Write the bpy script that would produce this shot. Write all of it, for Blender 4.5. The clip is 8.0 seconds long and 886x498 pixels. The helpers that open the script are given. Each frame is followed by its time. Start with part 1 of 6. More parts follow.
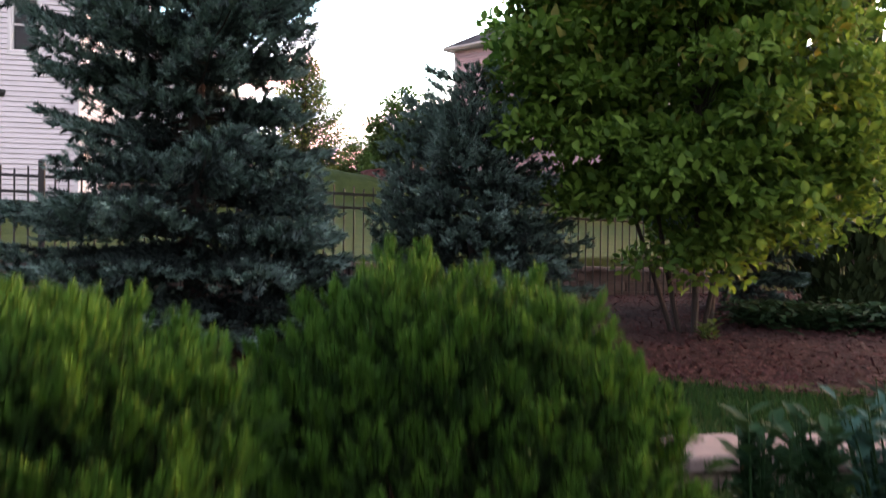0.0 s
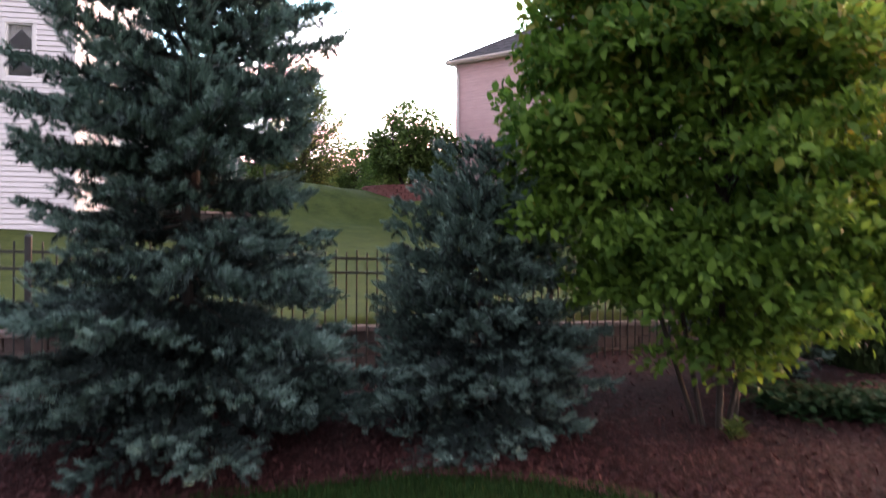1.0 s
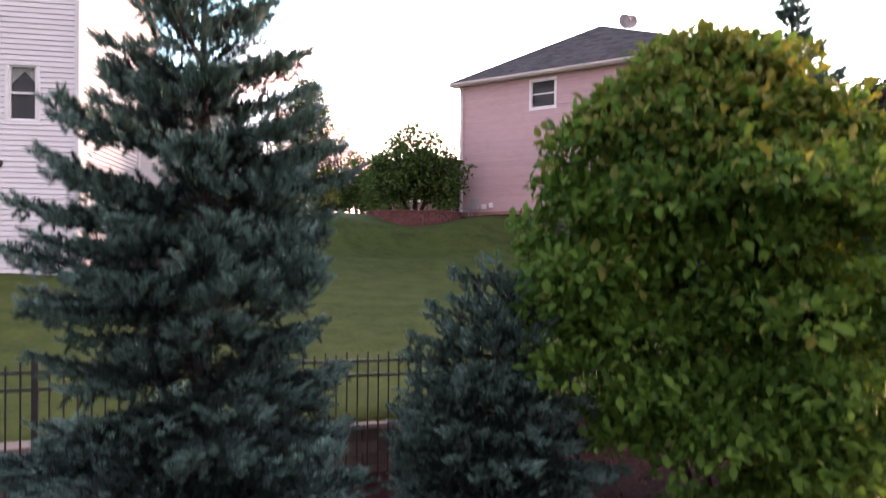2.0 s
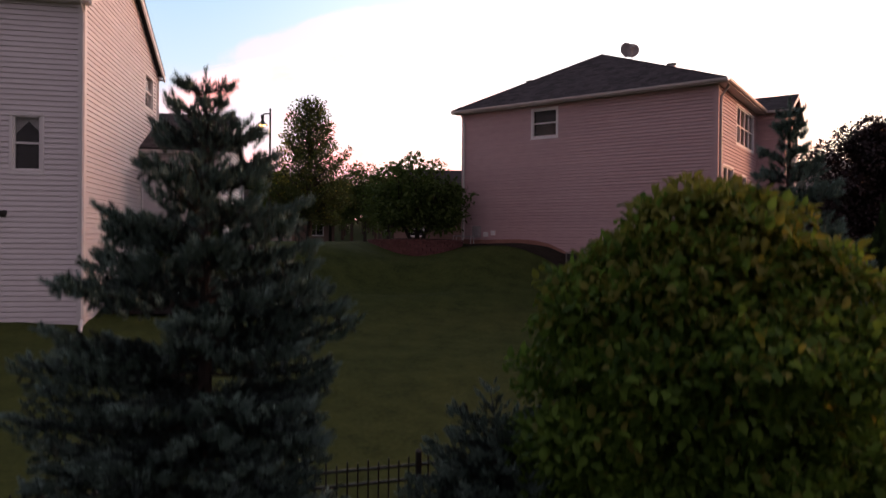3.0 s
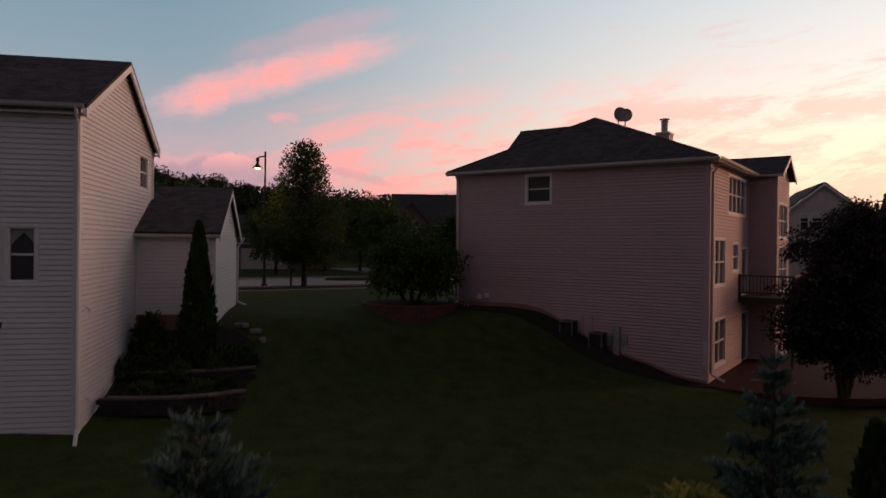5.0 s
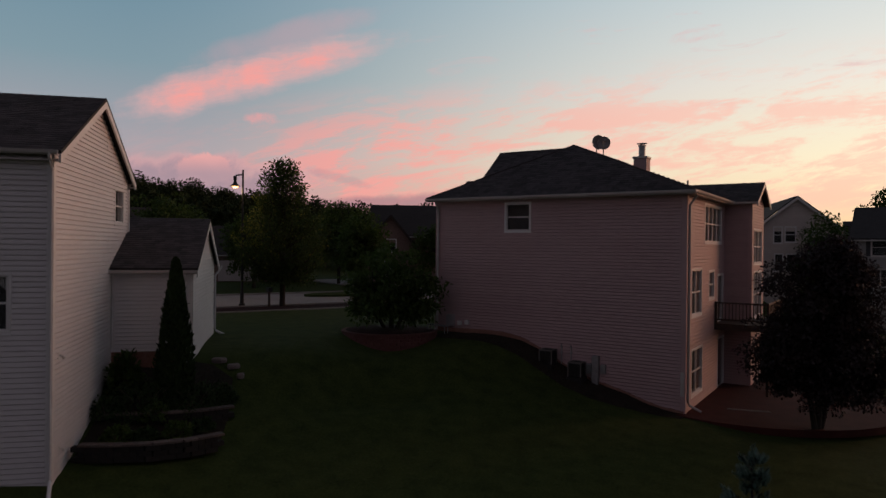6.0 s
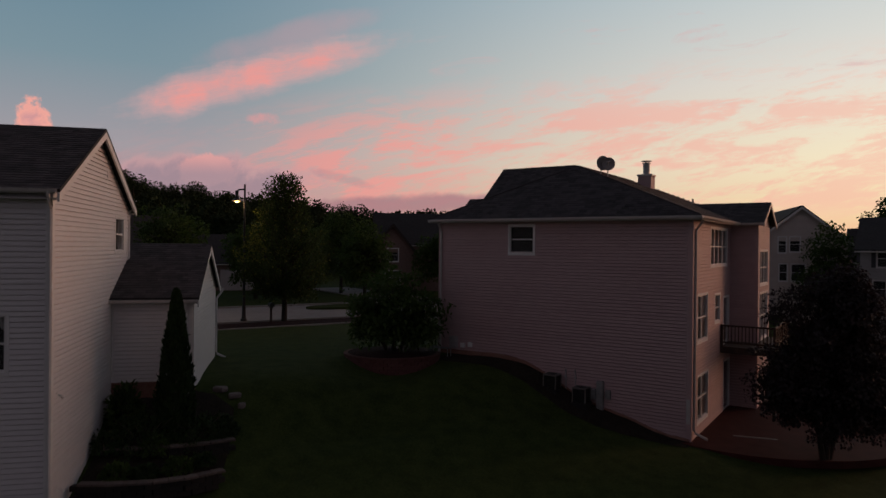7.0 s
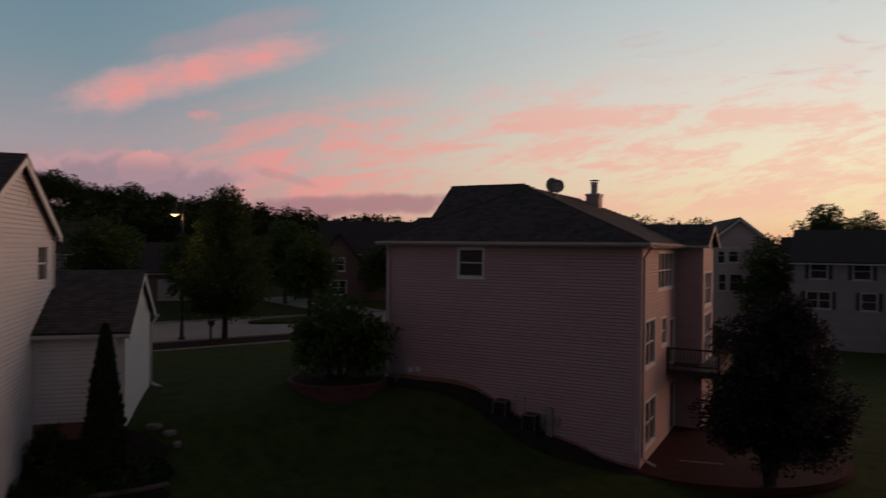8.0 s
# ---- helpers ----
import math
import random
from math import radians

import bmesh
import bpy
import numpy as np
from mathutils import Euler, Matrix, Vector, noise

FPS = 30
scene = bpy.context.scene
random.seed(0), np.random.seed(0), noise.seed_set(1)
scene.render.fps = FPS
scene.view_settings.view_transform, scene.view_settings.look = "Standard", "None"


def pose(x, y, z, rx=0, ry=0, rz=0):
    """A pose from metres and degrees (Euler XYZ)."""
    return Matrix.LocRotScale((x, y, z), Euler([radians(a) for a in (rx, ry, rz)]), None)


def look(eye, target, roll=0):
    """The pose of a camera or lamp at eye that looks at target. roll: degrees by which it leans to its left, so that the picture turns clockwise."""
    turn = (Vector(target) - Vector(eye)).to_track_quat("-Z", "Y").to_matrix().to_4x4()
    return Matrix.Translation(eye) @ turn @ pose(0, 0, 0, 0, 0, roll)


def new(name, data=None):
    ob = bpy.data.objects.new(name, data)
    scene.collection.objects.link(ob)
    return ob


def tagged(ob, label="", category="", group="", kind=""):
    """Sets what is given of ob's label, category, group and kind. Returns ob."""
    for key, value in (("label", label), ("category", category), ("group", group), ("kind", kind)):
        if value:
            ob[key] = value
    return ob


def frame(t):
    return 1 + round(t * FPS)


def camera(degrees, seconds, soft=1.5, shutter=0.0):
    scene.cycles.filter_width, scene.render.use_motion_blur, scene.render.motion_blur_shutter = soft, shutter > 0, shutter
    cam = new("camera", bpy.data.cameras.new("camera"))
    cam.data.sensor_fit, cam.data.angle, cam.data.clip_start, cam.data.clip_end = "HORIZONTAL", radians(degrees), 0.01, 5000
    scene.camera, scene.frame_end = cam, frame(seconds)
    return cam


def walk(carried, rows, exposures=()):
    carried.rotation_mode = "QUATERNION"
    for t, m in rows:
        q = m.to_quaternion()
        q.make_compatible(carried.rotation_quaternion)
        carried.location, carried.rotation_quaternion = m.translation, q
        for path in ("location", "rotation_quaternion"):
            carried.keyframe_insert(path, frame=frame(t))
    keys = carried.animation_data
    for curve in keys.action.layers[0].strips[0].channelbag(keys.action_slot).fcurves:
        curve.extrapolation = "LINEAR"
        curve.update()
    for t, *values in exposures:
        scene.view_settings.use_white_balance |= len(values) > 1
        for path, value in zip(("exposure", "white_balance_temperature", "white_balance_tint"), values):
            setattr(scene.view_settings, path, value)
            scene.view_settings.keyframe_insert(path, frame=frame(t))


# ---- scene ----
cam = camera(66.2, 8.0, soft=1.4, shutter=0.8)
METRES, EYE, TILT, LEAN, TURN = 9.0, 1.2, -0.3, -0.5, 0.0
ROWS = [
    (0.0, 0.0, 0.0, 0.0, -0.0, 0.0, -0.0),
    (0.5, -0.0026, 0.0141, 0.0355, 0.0, -0.03, 0.03),
    (1.0, -0.008, 0.0379, 0.0812, 0.04, -0.05, 0.05),
    (1.5, -0.0162, 0.0527, 0.1401, 0.08, -0.11, 0.01),
    (2.0, -0.022, 0.0523, 0.2045, 0.12, -0.2, -0.02),
    (3.5, -0.0166, 0.0401, 0.4082, 0.42, -0.1, -0.14),
    (4.0, -0.0145, 0.0359, 0.4876, 0.49, -0.07, -0.17),
    (4.5, -0.013, 0.0331, 0.56, 0.57, -0.06, -0.14),
    (6.0, -0.0188, 0.0329, 0.752, -1.85, 0.12, -0.07),
    (6.5, -0.0195, 0.0367, 0.8023, -1.74, 0.13, -0.07),
    (7.0, -0.0218, 0.06, 0.8551, -1.66, 0.14, -0.06),
    (7.5, -0.0231, 0.1058, 0.9119, -2.87, 0.2, -0.09),
    (8.0, -0.0257, 0.1307, 0.96, -6.17, 0.17, -0.16),
]
EXPOSURES = [(0.0, 4.0, 6500, 7), (1.0, 4.15, 6500, 8), (2.0, 3.95, 6550, 12), (2.2, 3.55, 6600, 13), (3.3, 1.12, 7200, 26), (4.0, 0.68, 7150, 23), (4.7, 0.42, 6950, 19), (6.0, 0.07, 6600, 8), (8.0, -0.15, 6650, 9)]
walk(cam, [(t, pose(0, 0, EYE, TILT, LEAN, TURN) @ pose(METRES * x, METRES * y, METRES * z, 90 + pitch, roll, yaw)) for t, x, y, z, yaw, pitch, roll in ROWS], EXPOSURES)

# ---- dusk sky and light ----
SUN_AZ, SUN_EL = radians(68), radians(8)      # azimuth east of +y
SUN_DIR = Vector((math.sin(SUN_AZ) * math.cos(SUN_EL), math.cos(SUN_AZ) * math.cos(SUN_EL), math.sin(SUN_EL)))


def build_world():
    w = bpy.data.worlds.new("dusk_sky")
    w.use_nodes = True
    scene.world = w
    nt = w.node_tree
    nt.nodes.clear()
    N = nt.nodes.new
    L = nt.links.new

    def math_node(op, a, b=None, c=None, clamp=False):
        n = N("ShaderNodeMath")
        n.operation, n.use_clamp = op, clamp
        for i, v in enumerate((a, b, c)):
            if v is None:
                continue
            if isinstance(v, (int, float)):
                n.inputs[i].default_value = v
            else:
                L(v, n.inputs[i])
        return n.outputs[0]

    def rng(v, a, b, c=0.0, d=1.0):
        n = N("ShaderNodeMapRange")
        n.interpolation_type = "SMOOTHSTEP"
        L(v, n.inputs[0])
        for i, x in enumerate((a, b, c, d)):
            n.inputs[1 + i].default_value = x
        return n.outputs[0]

    def ramp(v, stops):
        n = N("ShaderNodeValToRGB")
        L(v, n.inputs[0])
        els = n.color_ramp.elements
        while len(els) < len(stops):
            els.new(0.5)
        for e, (p, col) in zip(els, stops):
            e.position, e.color = p, (*col, 1)
        return n.outputs[0]

    def mix(f, a, b):
        n = N("ShaderNodeMix")
        n.data_type = "RGBA"
        if isinstance(f, (int, float)):
            n.inputs[0].default_value = f
        else:
            L(f, n.inputs[0])
        for i, v in ((6, a), (7, b)):
            if isinstance(v, tuple):
                n.inputs[i].default_value = (*v, 1)
            else:
                L(v, n.inputs[i])
        return n.outputs[2]

    def noise_tex(vec, scale, detail=6, rough=0.55, dist=0.0):
        n = N("ShaderNodeTexNoise")
        L(vec, n.inputs["Vector"])
        n.inputs["Scale"].default_value, n.inputs["Detail"].default_value = scale, detail
        n.inputs["Roughness"].default_value, n.inputs["Distortion"].default_value = rough, dist
        return n.outputs[0]

    tc = N("ShaderNodeTexCoord").outputs["Generated"]
    sep = N("ShaderNodeSeparateXYZ")
    L(tc, sep.inputs[0])
    X, Y, Z = sep.outputs
    dot = N("ShaderNodeVectorMath")
    dot.operation = "DOT_PRODUCT"
    L(tc, dot.inputs[0])
    dot.inputs[1].default_value = SUN_DIR
    toward = rng(dot.outputs["Value"], 0.0, 1.02)
    away = ramp(Z, [(0.0, (0.50, 0.22, 0.25)), (0.05, (0.50, 0.26, 0.29)), (0.13, (0.37, 0.34, 0.38)), (0.24, (0.205, 0.295, 0.355)),
                    (0.34, (0.15, 0.255, 0.335)), (0.55, (0.055, 0.075, 0.11)), (1.0, (0.034, 0.043, 0.064))])
    glow = ramp(Z, [(0.0, (0.95, 0.42, 0.26)), (0.05, (1.0, 0.76, 0.44)), (0.12, (1.0, 0.88, 0.62)), (0.22, (0.87, 0.81, 0.73)),
                    (0.36, (0.59, 0.67, 0.71)), (0.55, (0.12, 0.14, 0.17)), (1.0, (0.034, 0.043, 0.064))])
    sky = mix(toward, away, glow)
    # the clouds, in the plane ahead
    ysafe = math_node("MAXIMUM", Y, 0.05)
    gx, gz = math_node("DIVIDE", X, ysafe), math_node("DIVIDE", Z, ysafe)
    comb = N("ShaderNodeCombineXYZ")
    L(gx, comb.inputs[0])
    L(math_node("MULTIPLY", math_node("SUBTRACT", gz, math_node("MULTIPLY", gx, 0.16)), 4.2), comb.inputs[1])
    flow = comb.outputs[0]
    streak = noise_tex(flow, 5.0, 9, 0.62, 0.7)
    fine = noise_tex(flow, 21.0, 7, 0.68, 0.6)
    body = math_node("ADD", math_node("MULTIPLY", streak, 0.66), math_node("MULTIPLY", fine, 0.34))
    rise = math_node("SUBTRACT", gz, math_node("MULTIPLY", gx, 0.12))
    band = math_node("MULTIPLY", rng(gz, 0.03, 0.08), rng(rise, 0.255, 0.15))
    band = math_node("MULTIPLY", band, rng(gx, -0.36, -0.08, 0.15, 1.0))
    pink = mix(toward, (0.80, 0.36, 0.35), (0.98, 0.62, 0.50))
    sky = mix(math_node("MULTIPLY", band, math_node("SUBTRACT", 0.20, math_node("MULTIPLY", toward, 0.18))), sky, pink)
    deep = mix(toward, (0.84, 0.30, 0.29), (0.98, 0.52, 0.42))
    sky = mix(math_node("MULTIPLY", math_node("MULTIPLY", rng(body, 0.44, 0.575), band), math_node("SUBTRACT", 0.95, math_node("MULTIPLY", toward, 0.40))), sky, deep)
    wisp = math_node("MULTIPLY", rng(noise_tex(flow, 7.5, 6, 0.6, 0.8), 0.56, 0.74), math_node("MULTIPLY", rng(gz, 0.19, 0.25), rng(gx, -0.2, 0.25)))
    sky = mix(math_node("MULTIPLY", wisp, 0.5), sky, (0.74, 0.40, 0.41))
    plain = N("ShaderNodeCombineXYZ")
    L(gx, plain.inputs[0])
    L(gz, plain.inputs[1])
    puffy = plain.outputs[0]

    def blob(cx, cz, tilt, rp, rq, rag, rough=3.4):
        c, s = math.cos(tilt), math.sin(tilt)
        dx, dz = math_node("SUBTRACT", gx, cx), math_node("SUBTRACT", gz, cz)
        p = math_node("ADD", math_node("MULTIPLY", dx, c / rp), math_node("MULTIPLY", dz, s / rp))
        q = math_node("ADD", math_node("MULTIPLY", dx, -s / rq), math_node("MULTIPLY", dz, c / rq))
        r = math_node("ADD", math_node("MULTIPLY", p, p), math_node("MULTIPLY", q, q))
        return math_node("SUBTRACT", r, math_node("MULTIPLY", math_node("SUBTRACT", noise_tex(puffy, rag, 7, 0.6, 0.3), 0.5), rough))

    long_cloud = blob(-0.252, 0.247, radians(15.0), 0.152, 0.023, 12.0, 3.2)
    lobe = blob(-0.355, 0.216, radians(20), 0.048, 0.024, 20.0, 3.4)
    long_cloud = math_node("SMOOTH_MIN", long_cloud, lobe, 0.9)
    long_cloud = math_node("SUBTRACT", long_cloud, math_node("MULTIPLY", math_node("SUBTRACT", fine, 0.5), 1.8))
    sky = mix(math_node("MULTIPLY", rng(long_cloud, 2.6, -0.5), 0.95), sky, mix(rng(long_cloud, 1.3, -0.7), (0.72, 0.40, 0.40), (0.93, 0.33, 0.30)))
    veil = blob(-0.20, 0.305, radians(16), 0.13, 0.020, 10.0)
    sky = mix(math_node("MULTIPLY", rng(veil, 1.8, -0.2), 0.32), sky, (0.66, 0.34, 0.37))
    puff = blob(-0.235, 0.185, 0.0, 0.020, 0.008, 45.0, 5.0)
    sky = mix(math_node("MULTIPLY", rng(puff, 1.8, -0.4), 0.6), sky, (0.84, 0.33, 0.33))
    tower = blob(-0.567, 0.164, 0.0, 0.026, 0.046, 42.0, 3.6)
    sky = mix(math_node("MULTIPLY", rng(tower, 1.3, 0.7), 0.95), sky, mix(rng(tower, 0.9, -0.6), (0.93, 0.40, 0.34), (0.62, 0.30, 0.33)))
    bank = blob(-0.335, 0.075, 0.0, 0.155, 0.050, 15.0)
    sky = mix(math_node("MULTIPLY", rng(bank, 1.6, 0.8), 0.9), sky, mix(rng(bank, 1.3, 0.3), (0.62, 0.35, 0.37), (0.36, 0.255, 0.31)))
    crest = blob(-0.315, 0.110, 0.0, 0.042, 0.024, 26.0, 3.0)
    sky = mix(math_node("MULTIPLY", rng(crest, 1.25, 0.7), 0.85), sky, mix(rng(gz, 0.10, 0.135), (0.44, 0.285, 0.33), (0.80, 0.37, 0.36)))
    scud = blob(-0.115, 0.098, radians(-14), 0.045, 0.007, 30.0, 4.0)
    sky = mix(math_node("MULTIPLY", rng(scud, 1.7, 0.0), 0.33), sky, (0.42, 0.25, 0.29))
    bank2 = blob(-0.01, 0.062, radians(3), 0.22, 0.015, 14.0)
    sky = mix(math_node("MULTIPLY", rng(bank2, 1.6, 0.2), 0.8), sky, (0.38, 0.20, 0.24))
    # the eastern sky behind is past sunset and dim
    sky = mix(rng(Y, 0.35, -0.35), sky, (0.088, 0.077, 0.096))
    nishita = N("ShaderNodeTexSky")
    nishita.sky_type, nishita.sun_disc = "NISHITA", False
    nishita.sun_elevation, nishita.sun_rotation = SUN_EL, SUN_AZ
    bg1, bg2, add, out = N("ShaderNodeBackground"), N("ShaderNodeBackground"), N("ShaderNodeAddShader"), N("ShaderNodeOutputWorld")
    L(sky, bg1.inputs[0])
    bg1.inputs[1].default_value = 1.0
    L(nishita.outputs[0], bg2.inputs[0])
    bg2.inputs[1].default_value = 0.003
    L(bg1.outputs[0], add.inputs[0])
    L(bg2.outputs[0], add.inputs[1])
    L(add.outputs[0], out.inputs[0])


build_world()
sun_data = bpy.data.lights.new("afterglow", "SUN")
sun_data.energy, sun_data.angle, sun_data.color = 0.62, radians(24), (1.0, 0.40, 0.22)
new("afterglow", sun_data).matrix_basis = look(SUN_DIR * 60, (0, 0, 0))


# ---- materials ----
def mat(name, c1, c2, scale=8.0, rough=0.8, bump=0.2, bump_scale=60.0, coarse=0.5, metal=0.0, per=0.0, island=0.0, stretch=(1, 1, 1), spec=0.5, sheen=0.0, transl=0.0, emit=None):
    m = bpy.data.materials.new(name)
    m.use_nodes = True
    nt = m.node_tree
    N, L = nt.nodes.new, nt.links.new
    b = nt.nodes["Principled BSDF"]
    tc, mp = N("ShaderNodeTexCoord"), N("ShaderNodeMapping")
    mp.inputs["Scale"].default_value = stretch
    L(tc.outputs["Object"], mp.inputs[0])
    n1, n2, n3 = N("ShaderNodeTexNoise"), N("ShaderNodeTexNoise"), N("ShaderNodeTexNoise")
    for n, s, d in ((n1, scale, 6), (n2, scale * 0.13, 3), (n3, bump_scale, 4)):
        L(mp.outputs[0], n.inputs["Vector"])
        n.inputs["Scale"].default_value, n.inputs["Detail"].default_value = s, d
    add = N("ShaderNodeMath")
    add.operation = "MULTIPLY_ADD"
    L(n2.outputs[0], add.inputs[0])
    add.inputs[1].default_value = coarse
    L(n1.outputs[0], add.inputs[2])
    last = add.outputs[0]
    for amount, node, sock in ((per, "ShaderNodeObjectInfo", "Random"), (island, "ShaderNodeNewGeometry", "Random Per Island")):
        if amount:
            r, a2 = N(node), N("ShaderNodeMath")
            a2.operation = "MULTIPLY_ADD"
            L(r.outputs[sock], a2.inputs[0])
            a2.inputs[1].default_value = amount
            L(last, a2.inputs[2])
            last = a2.outputs[0]
    mr = N("ShaderNodeMapRange")
    L(last, mr.inputs[0])
    total = 0.5 + 0.5 * coarse + 0.5 * per + 0.5 * island
    spread = 0.22 + 0.1 * coarse + 0.4 * per + 0.4 * island
    mr.inputs[1].default_value, mr.inputs[2].default_value = total - spread, total + spread
    mx = N("ShaderNodeMix")
    mx.data_type = "RGBA"
    L(mr.outputs[0], mx.inputs[0])
    mx.inputs[6].default_value, mx.inputs[7].default_value = (*c1, 1), (*c2, 1)
    L(mx.outputs[2], b.inputs["Base Color"])
    b.inputs["Roughness"].default_value, b.inputs["Metallic"].default_value = rough, metal
    b.inputs["Specular IOR Level"].default_value = spec
    if bump:
        bp = N("ShaderNodeBump")
        bp.inputs["Strength"].default_value, bp.inputs["Distance"].default_value = bump, 0.02
        L(n3.outputs[0], bp.inputs["Height"])
        L(bp.outputs[0], b.inputs["Normal"])
    if transl:
        tr, ms, out = N("ShaderNodeBsdfTranslucent"), N("ShaderNodeMixShader"), nt.nodes["Material Output"]
        L(mx.outputs[2], tr.inputs[0])
        ms.inputs[0].default_value = transl
        L(b.outputs[0], ms.inputs[1])
        L(tr.outputs[0], ms.inputs[2])
        L(ms.outputs[0], out.inputs[0])
    if emit:
        b.inputs["Emission Color"].default_value, b.inputs["Emission Strength"].default_value = (*emit[0], 1), emit[1]
    return m


def glass_mat():
    m = bpy.data.materials.new("window_glass")
    m.use_nodes = True
    b = m.node_tree.nodes["Principled BSDF"]
    b.inputs["Base Color"].default_value = (0.86, 0.88, 0.88, 1)
    b.inputs["Roughness"].default_value = 0.03
    b.inputs["Transmission Weight"].default_value = 0.97
    b.inputs["IOR"].default_value = 1.12
    return m


M_LAWN = mat("lawn_grass", (0.024, 0.041, 0.0105), (0.064, 0.085, 0.0225), 13.0, 0.95, 0.6, 90, 0.9, spec=0.1)
M_BLADE = mat("grass_blade", (0.010, 0.036, 0.009), (0.032, 0.078, 0.018), 3, 0.8, 0, island=0.8, transl=0.3, spec=0.2)
M_MULCH = mat("bark_mulch", (0.012, 0.0045, 0.0045), (0.044, 0.0145, 0.0145), 22, 0.95, 1.0, 70, 0.4, spec=0.15)
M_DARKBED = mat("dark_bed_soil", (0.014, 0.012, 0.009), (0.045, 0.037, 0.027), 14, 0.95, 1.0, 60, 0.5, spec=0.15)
M_CHIP = mat("mulch_chip", (0.010, 0.0045, 0.005), (0.105, 0.042, 0.040), 9, 0.9, 0.3, island=1.0, spec=0.2)
M_ROAD = mat("pale_concrete_road", (0.26, 0.23, 0.22), (0.36, 0.33, 0.31), 3, 0.9, 0.3, 120, 0.8)
M_KERB = mat("kerb_concrete", (0.24, 0.22, 0.205), (0.33, 0.31, 0.295), 5, 0.9, 0.3)
M_PATIO = mat("stained_concrete", (0.052, 0.0145, 0.013), (0.086, 0.027, 0.024), 2, 0.8, 0.12, 20, 0.9, spec=0.12)
M_STONE = mat("wall_block", (0.07, 0.055, 0.05), (0.18, 0.14, 0.125), 11, 0.95, 0.9, 45, 0.5, per=0.5)
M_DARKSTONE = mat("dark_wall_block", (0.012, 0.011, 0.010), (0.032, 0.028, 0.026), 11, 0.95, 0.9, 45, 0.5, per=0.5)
M_CAP = mat("cap_stone", (0.15, 0.12, 0.112), (0.25, 0.205, 0.19), 9, 0.9, 0.6, 60, 0.4, per=0.4)
M_REDBLOCK = mat("red_wall_block", (0.10, 0.038, 0.034), (0.165, 0.070, 0.063), 11, 0.95, 0.8, 45, 0.5, per=0.5)
M_WHITESIDE = mat("pale_grey_vinyl_siding", (0.73, 0.695, 0.70), (0.82, 0.785, 0.79), 2.5, 0.55, 0.12, 30, 0.9, per=0.35, stretch=(1, 1, 2))
M_PINKSIDE = mat("beige_vinyl_siding", (0.47, 0.32, 0.322), (0.57, 0.40, 0.405), 2.5, 0.6, 0.12, 30, 0.9, island=0.3, stretch=(1, 1, 2))
M_TRIM = mat("white_trim", (0.74, 0.72, 0.71), (0.84, 0.82, 0.81), 4, 0.5, 0.05)
M_GUTTER = mat("gutter_aluminium", (0.52, 0.48, 0.46), (0.62, 0.58, 0.56), 4, 0.4, 0.05)
M_SHINGLE = mat("asphalt_shingle", (0.036, 0.032, 0.034), (0.105, 0.09, 0.093), 5, 0.95, 0.5, 80, 0.6, island=0.9)
M_FARSHINGLE = mat("pale_grey_shingle", (0.14, 0.132, 0.135), (0.25, 0.235, 0.24), 5, 0.95, 0.5, 80, 0.6, island=0.9)
M_ROOFBASE = mat("roof_deck", (0.03, 0.027, 0.027), (0.05, 0.045, 0.045), 5, 0.95, 0.2)
M_GLASS = glass_mat()
# indoor darkness is put into this near-black colour
M_ROOM = mat("unlit_room", (0.014, 0.013, 0.013), (0.026, 0.024, 0.024), 2, 0.9, 0)
M_CURTAIN = mat("curtain_cloth", (0.50, 0.47, 0.46), (0.62, 0.60, 0.58), 6, 0.9, 0.1)
M_FOUND = mat("brick_foundation", (0.24, 0.115, 0.085), (0.34, 0.18, 0.14), 9, 0.9, 0.4)
M_BLACK = mat("black_powder_coat", (0.012, 0.012, 0.012), (0.028, 0.028, 0.027), 12, 0.45, 0.1)
M_DARKWOOD = mat("dark_stained_wood", (0.035, 0.022, 0.017), (0.085, 0.055, 0.04), 12, 0.7, 0.3, 50, 0.4, stretch=(1, 1, 0.2))
M_BARK = mat("grey_bark", (0.06, 0.045, 0.035), (0.15, 0.12, 0.095), 14, 0.95, 1.0, 30, 0.4, stretch=(1, 1, 0.3))
M_DARKBARK = mat("dark_bark", (0.018, 0.014, 0.011), (0.046, 0.037, 0.030), 14, 0.95, 1.0, 30, 0.4, stretch=(1, 1, 0.3))
# inner spruce needles: the crown's inner shade is put into this darker colour
M_SHADENEEDLE = mat("shaded_spruce_needles", (0.018, 0.030, 0.027), (0.068, 0.106, 0.096), 2.2, 0.8, 0, island=0.9, coarse=0.7, spec=0.2)
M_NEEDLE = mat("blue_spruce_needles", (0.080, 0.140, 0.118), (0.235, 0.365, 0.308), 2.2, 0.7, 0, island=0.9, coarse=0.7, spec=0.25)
M_MAGNOLIA = mat("broad_leaf", (0.032, 0.086, 0.016), (0.175, 0.30, 0.045), 1.4, 0.6, 0, island=1.0, coarse=1.0, transl=0.42, spec=0.2)
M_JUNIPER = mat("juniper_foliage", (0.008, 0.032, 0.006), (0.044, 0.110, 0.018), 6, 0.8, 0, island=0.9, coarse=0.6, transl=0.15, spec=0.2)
# juniper inside: shade between the plumes painted as a darker green
M_SHADEJUNIPER = mat("shaded_juniper_foliage", (0.006, 0.016, 0.005), (0.022, 0.05, 0.012), 6, 0.85, 0, island=0.9, coarse=0.6, spec=0.15)
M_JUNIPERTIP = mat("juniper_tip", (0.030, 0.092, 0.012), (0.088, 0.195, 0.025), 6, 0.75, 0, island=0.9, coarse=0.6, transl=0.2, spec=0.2)
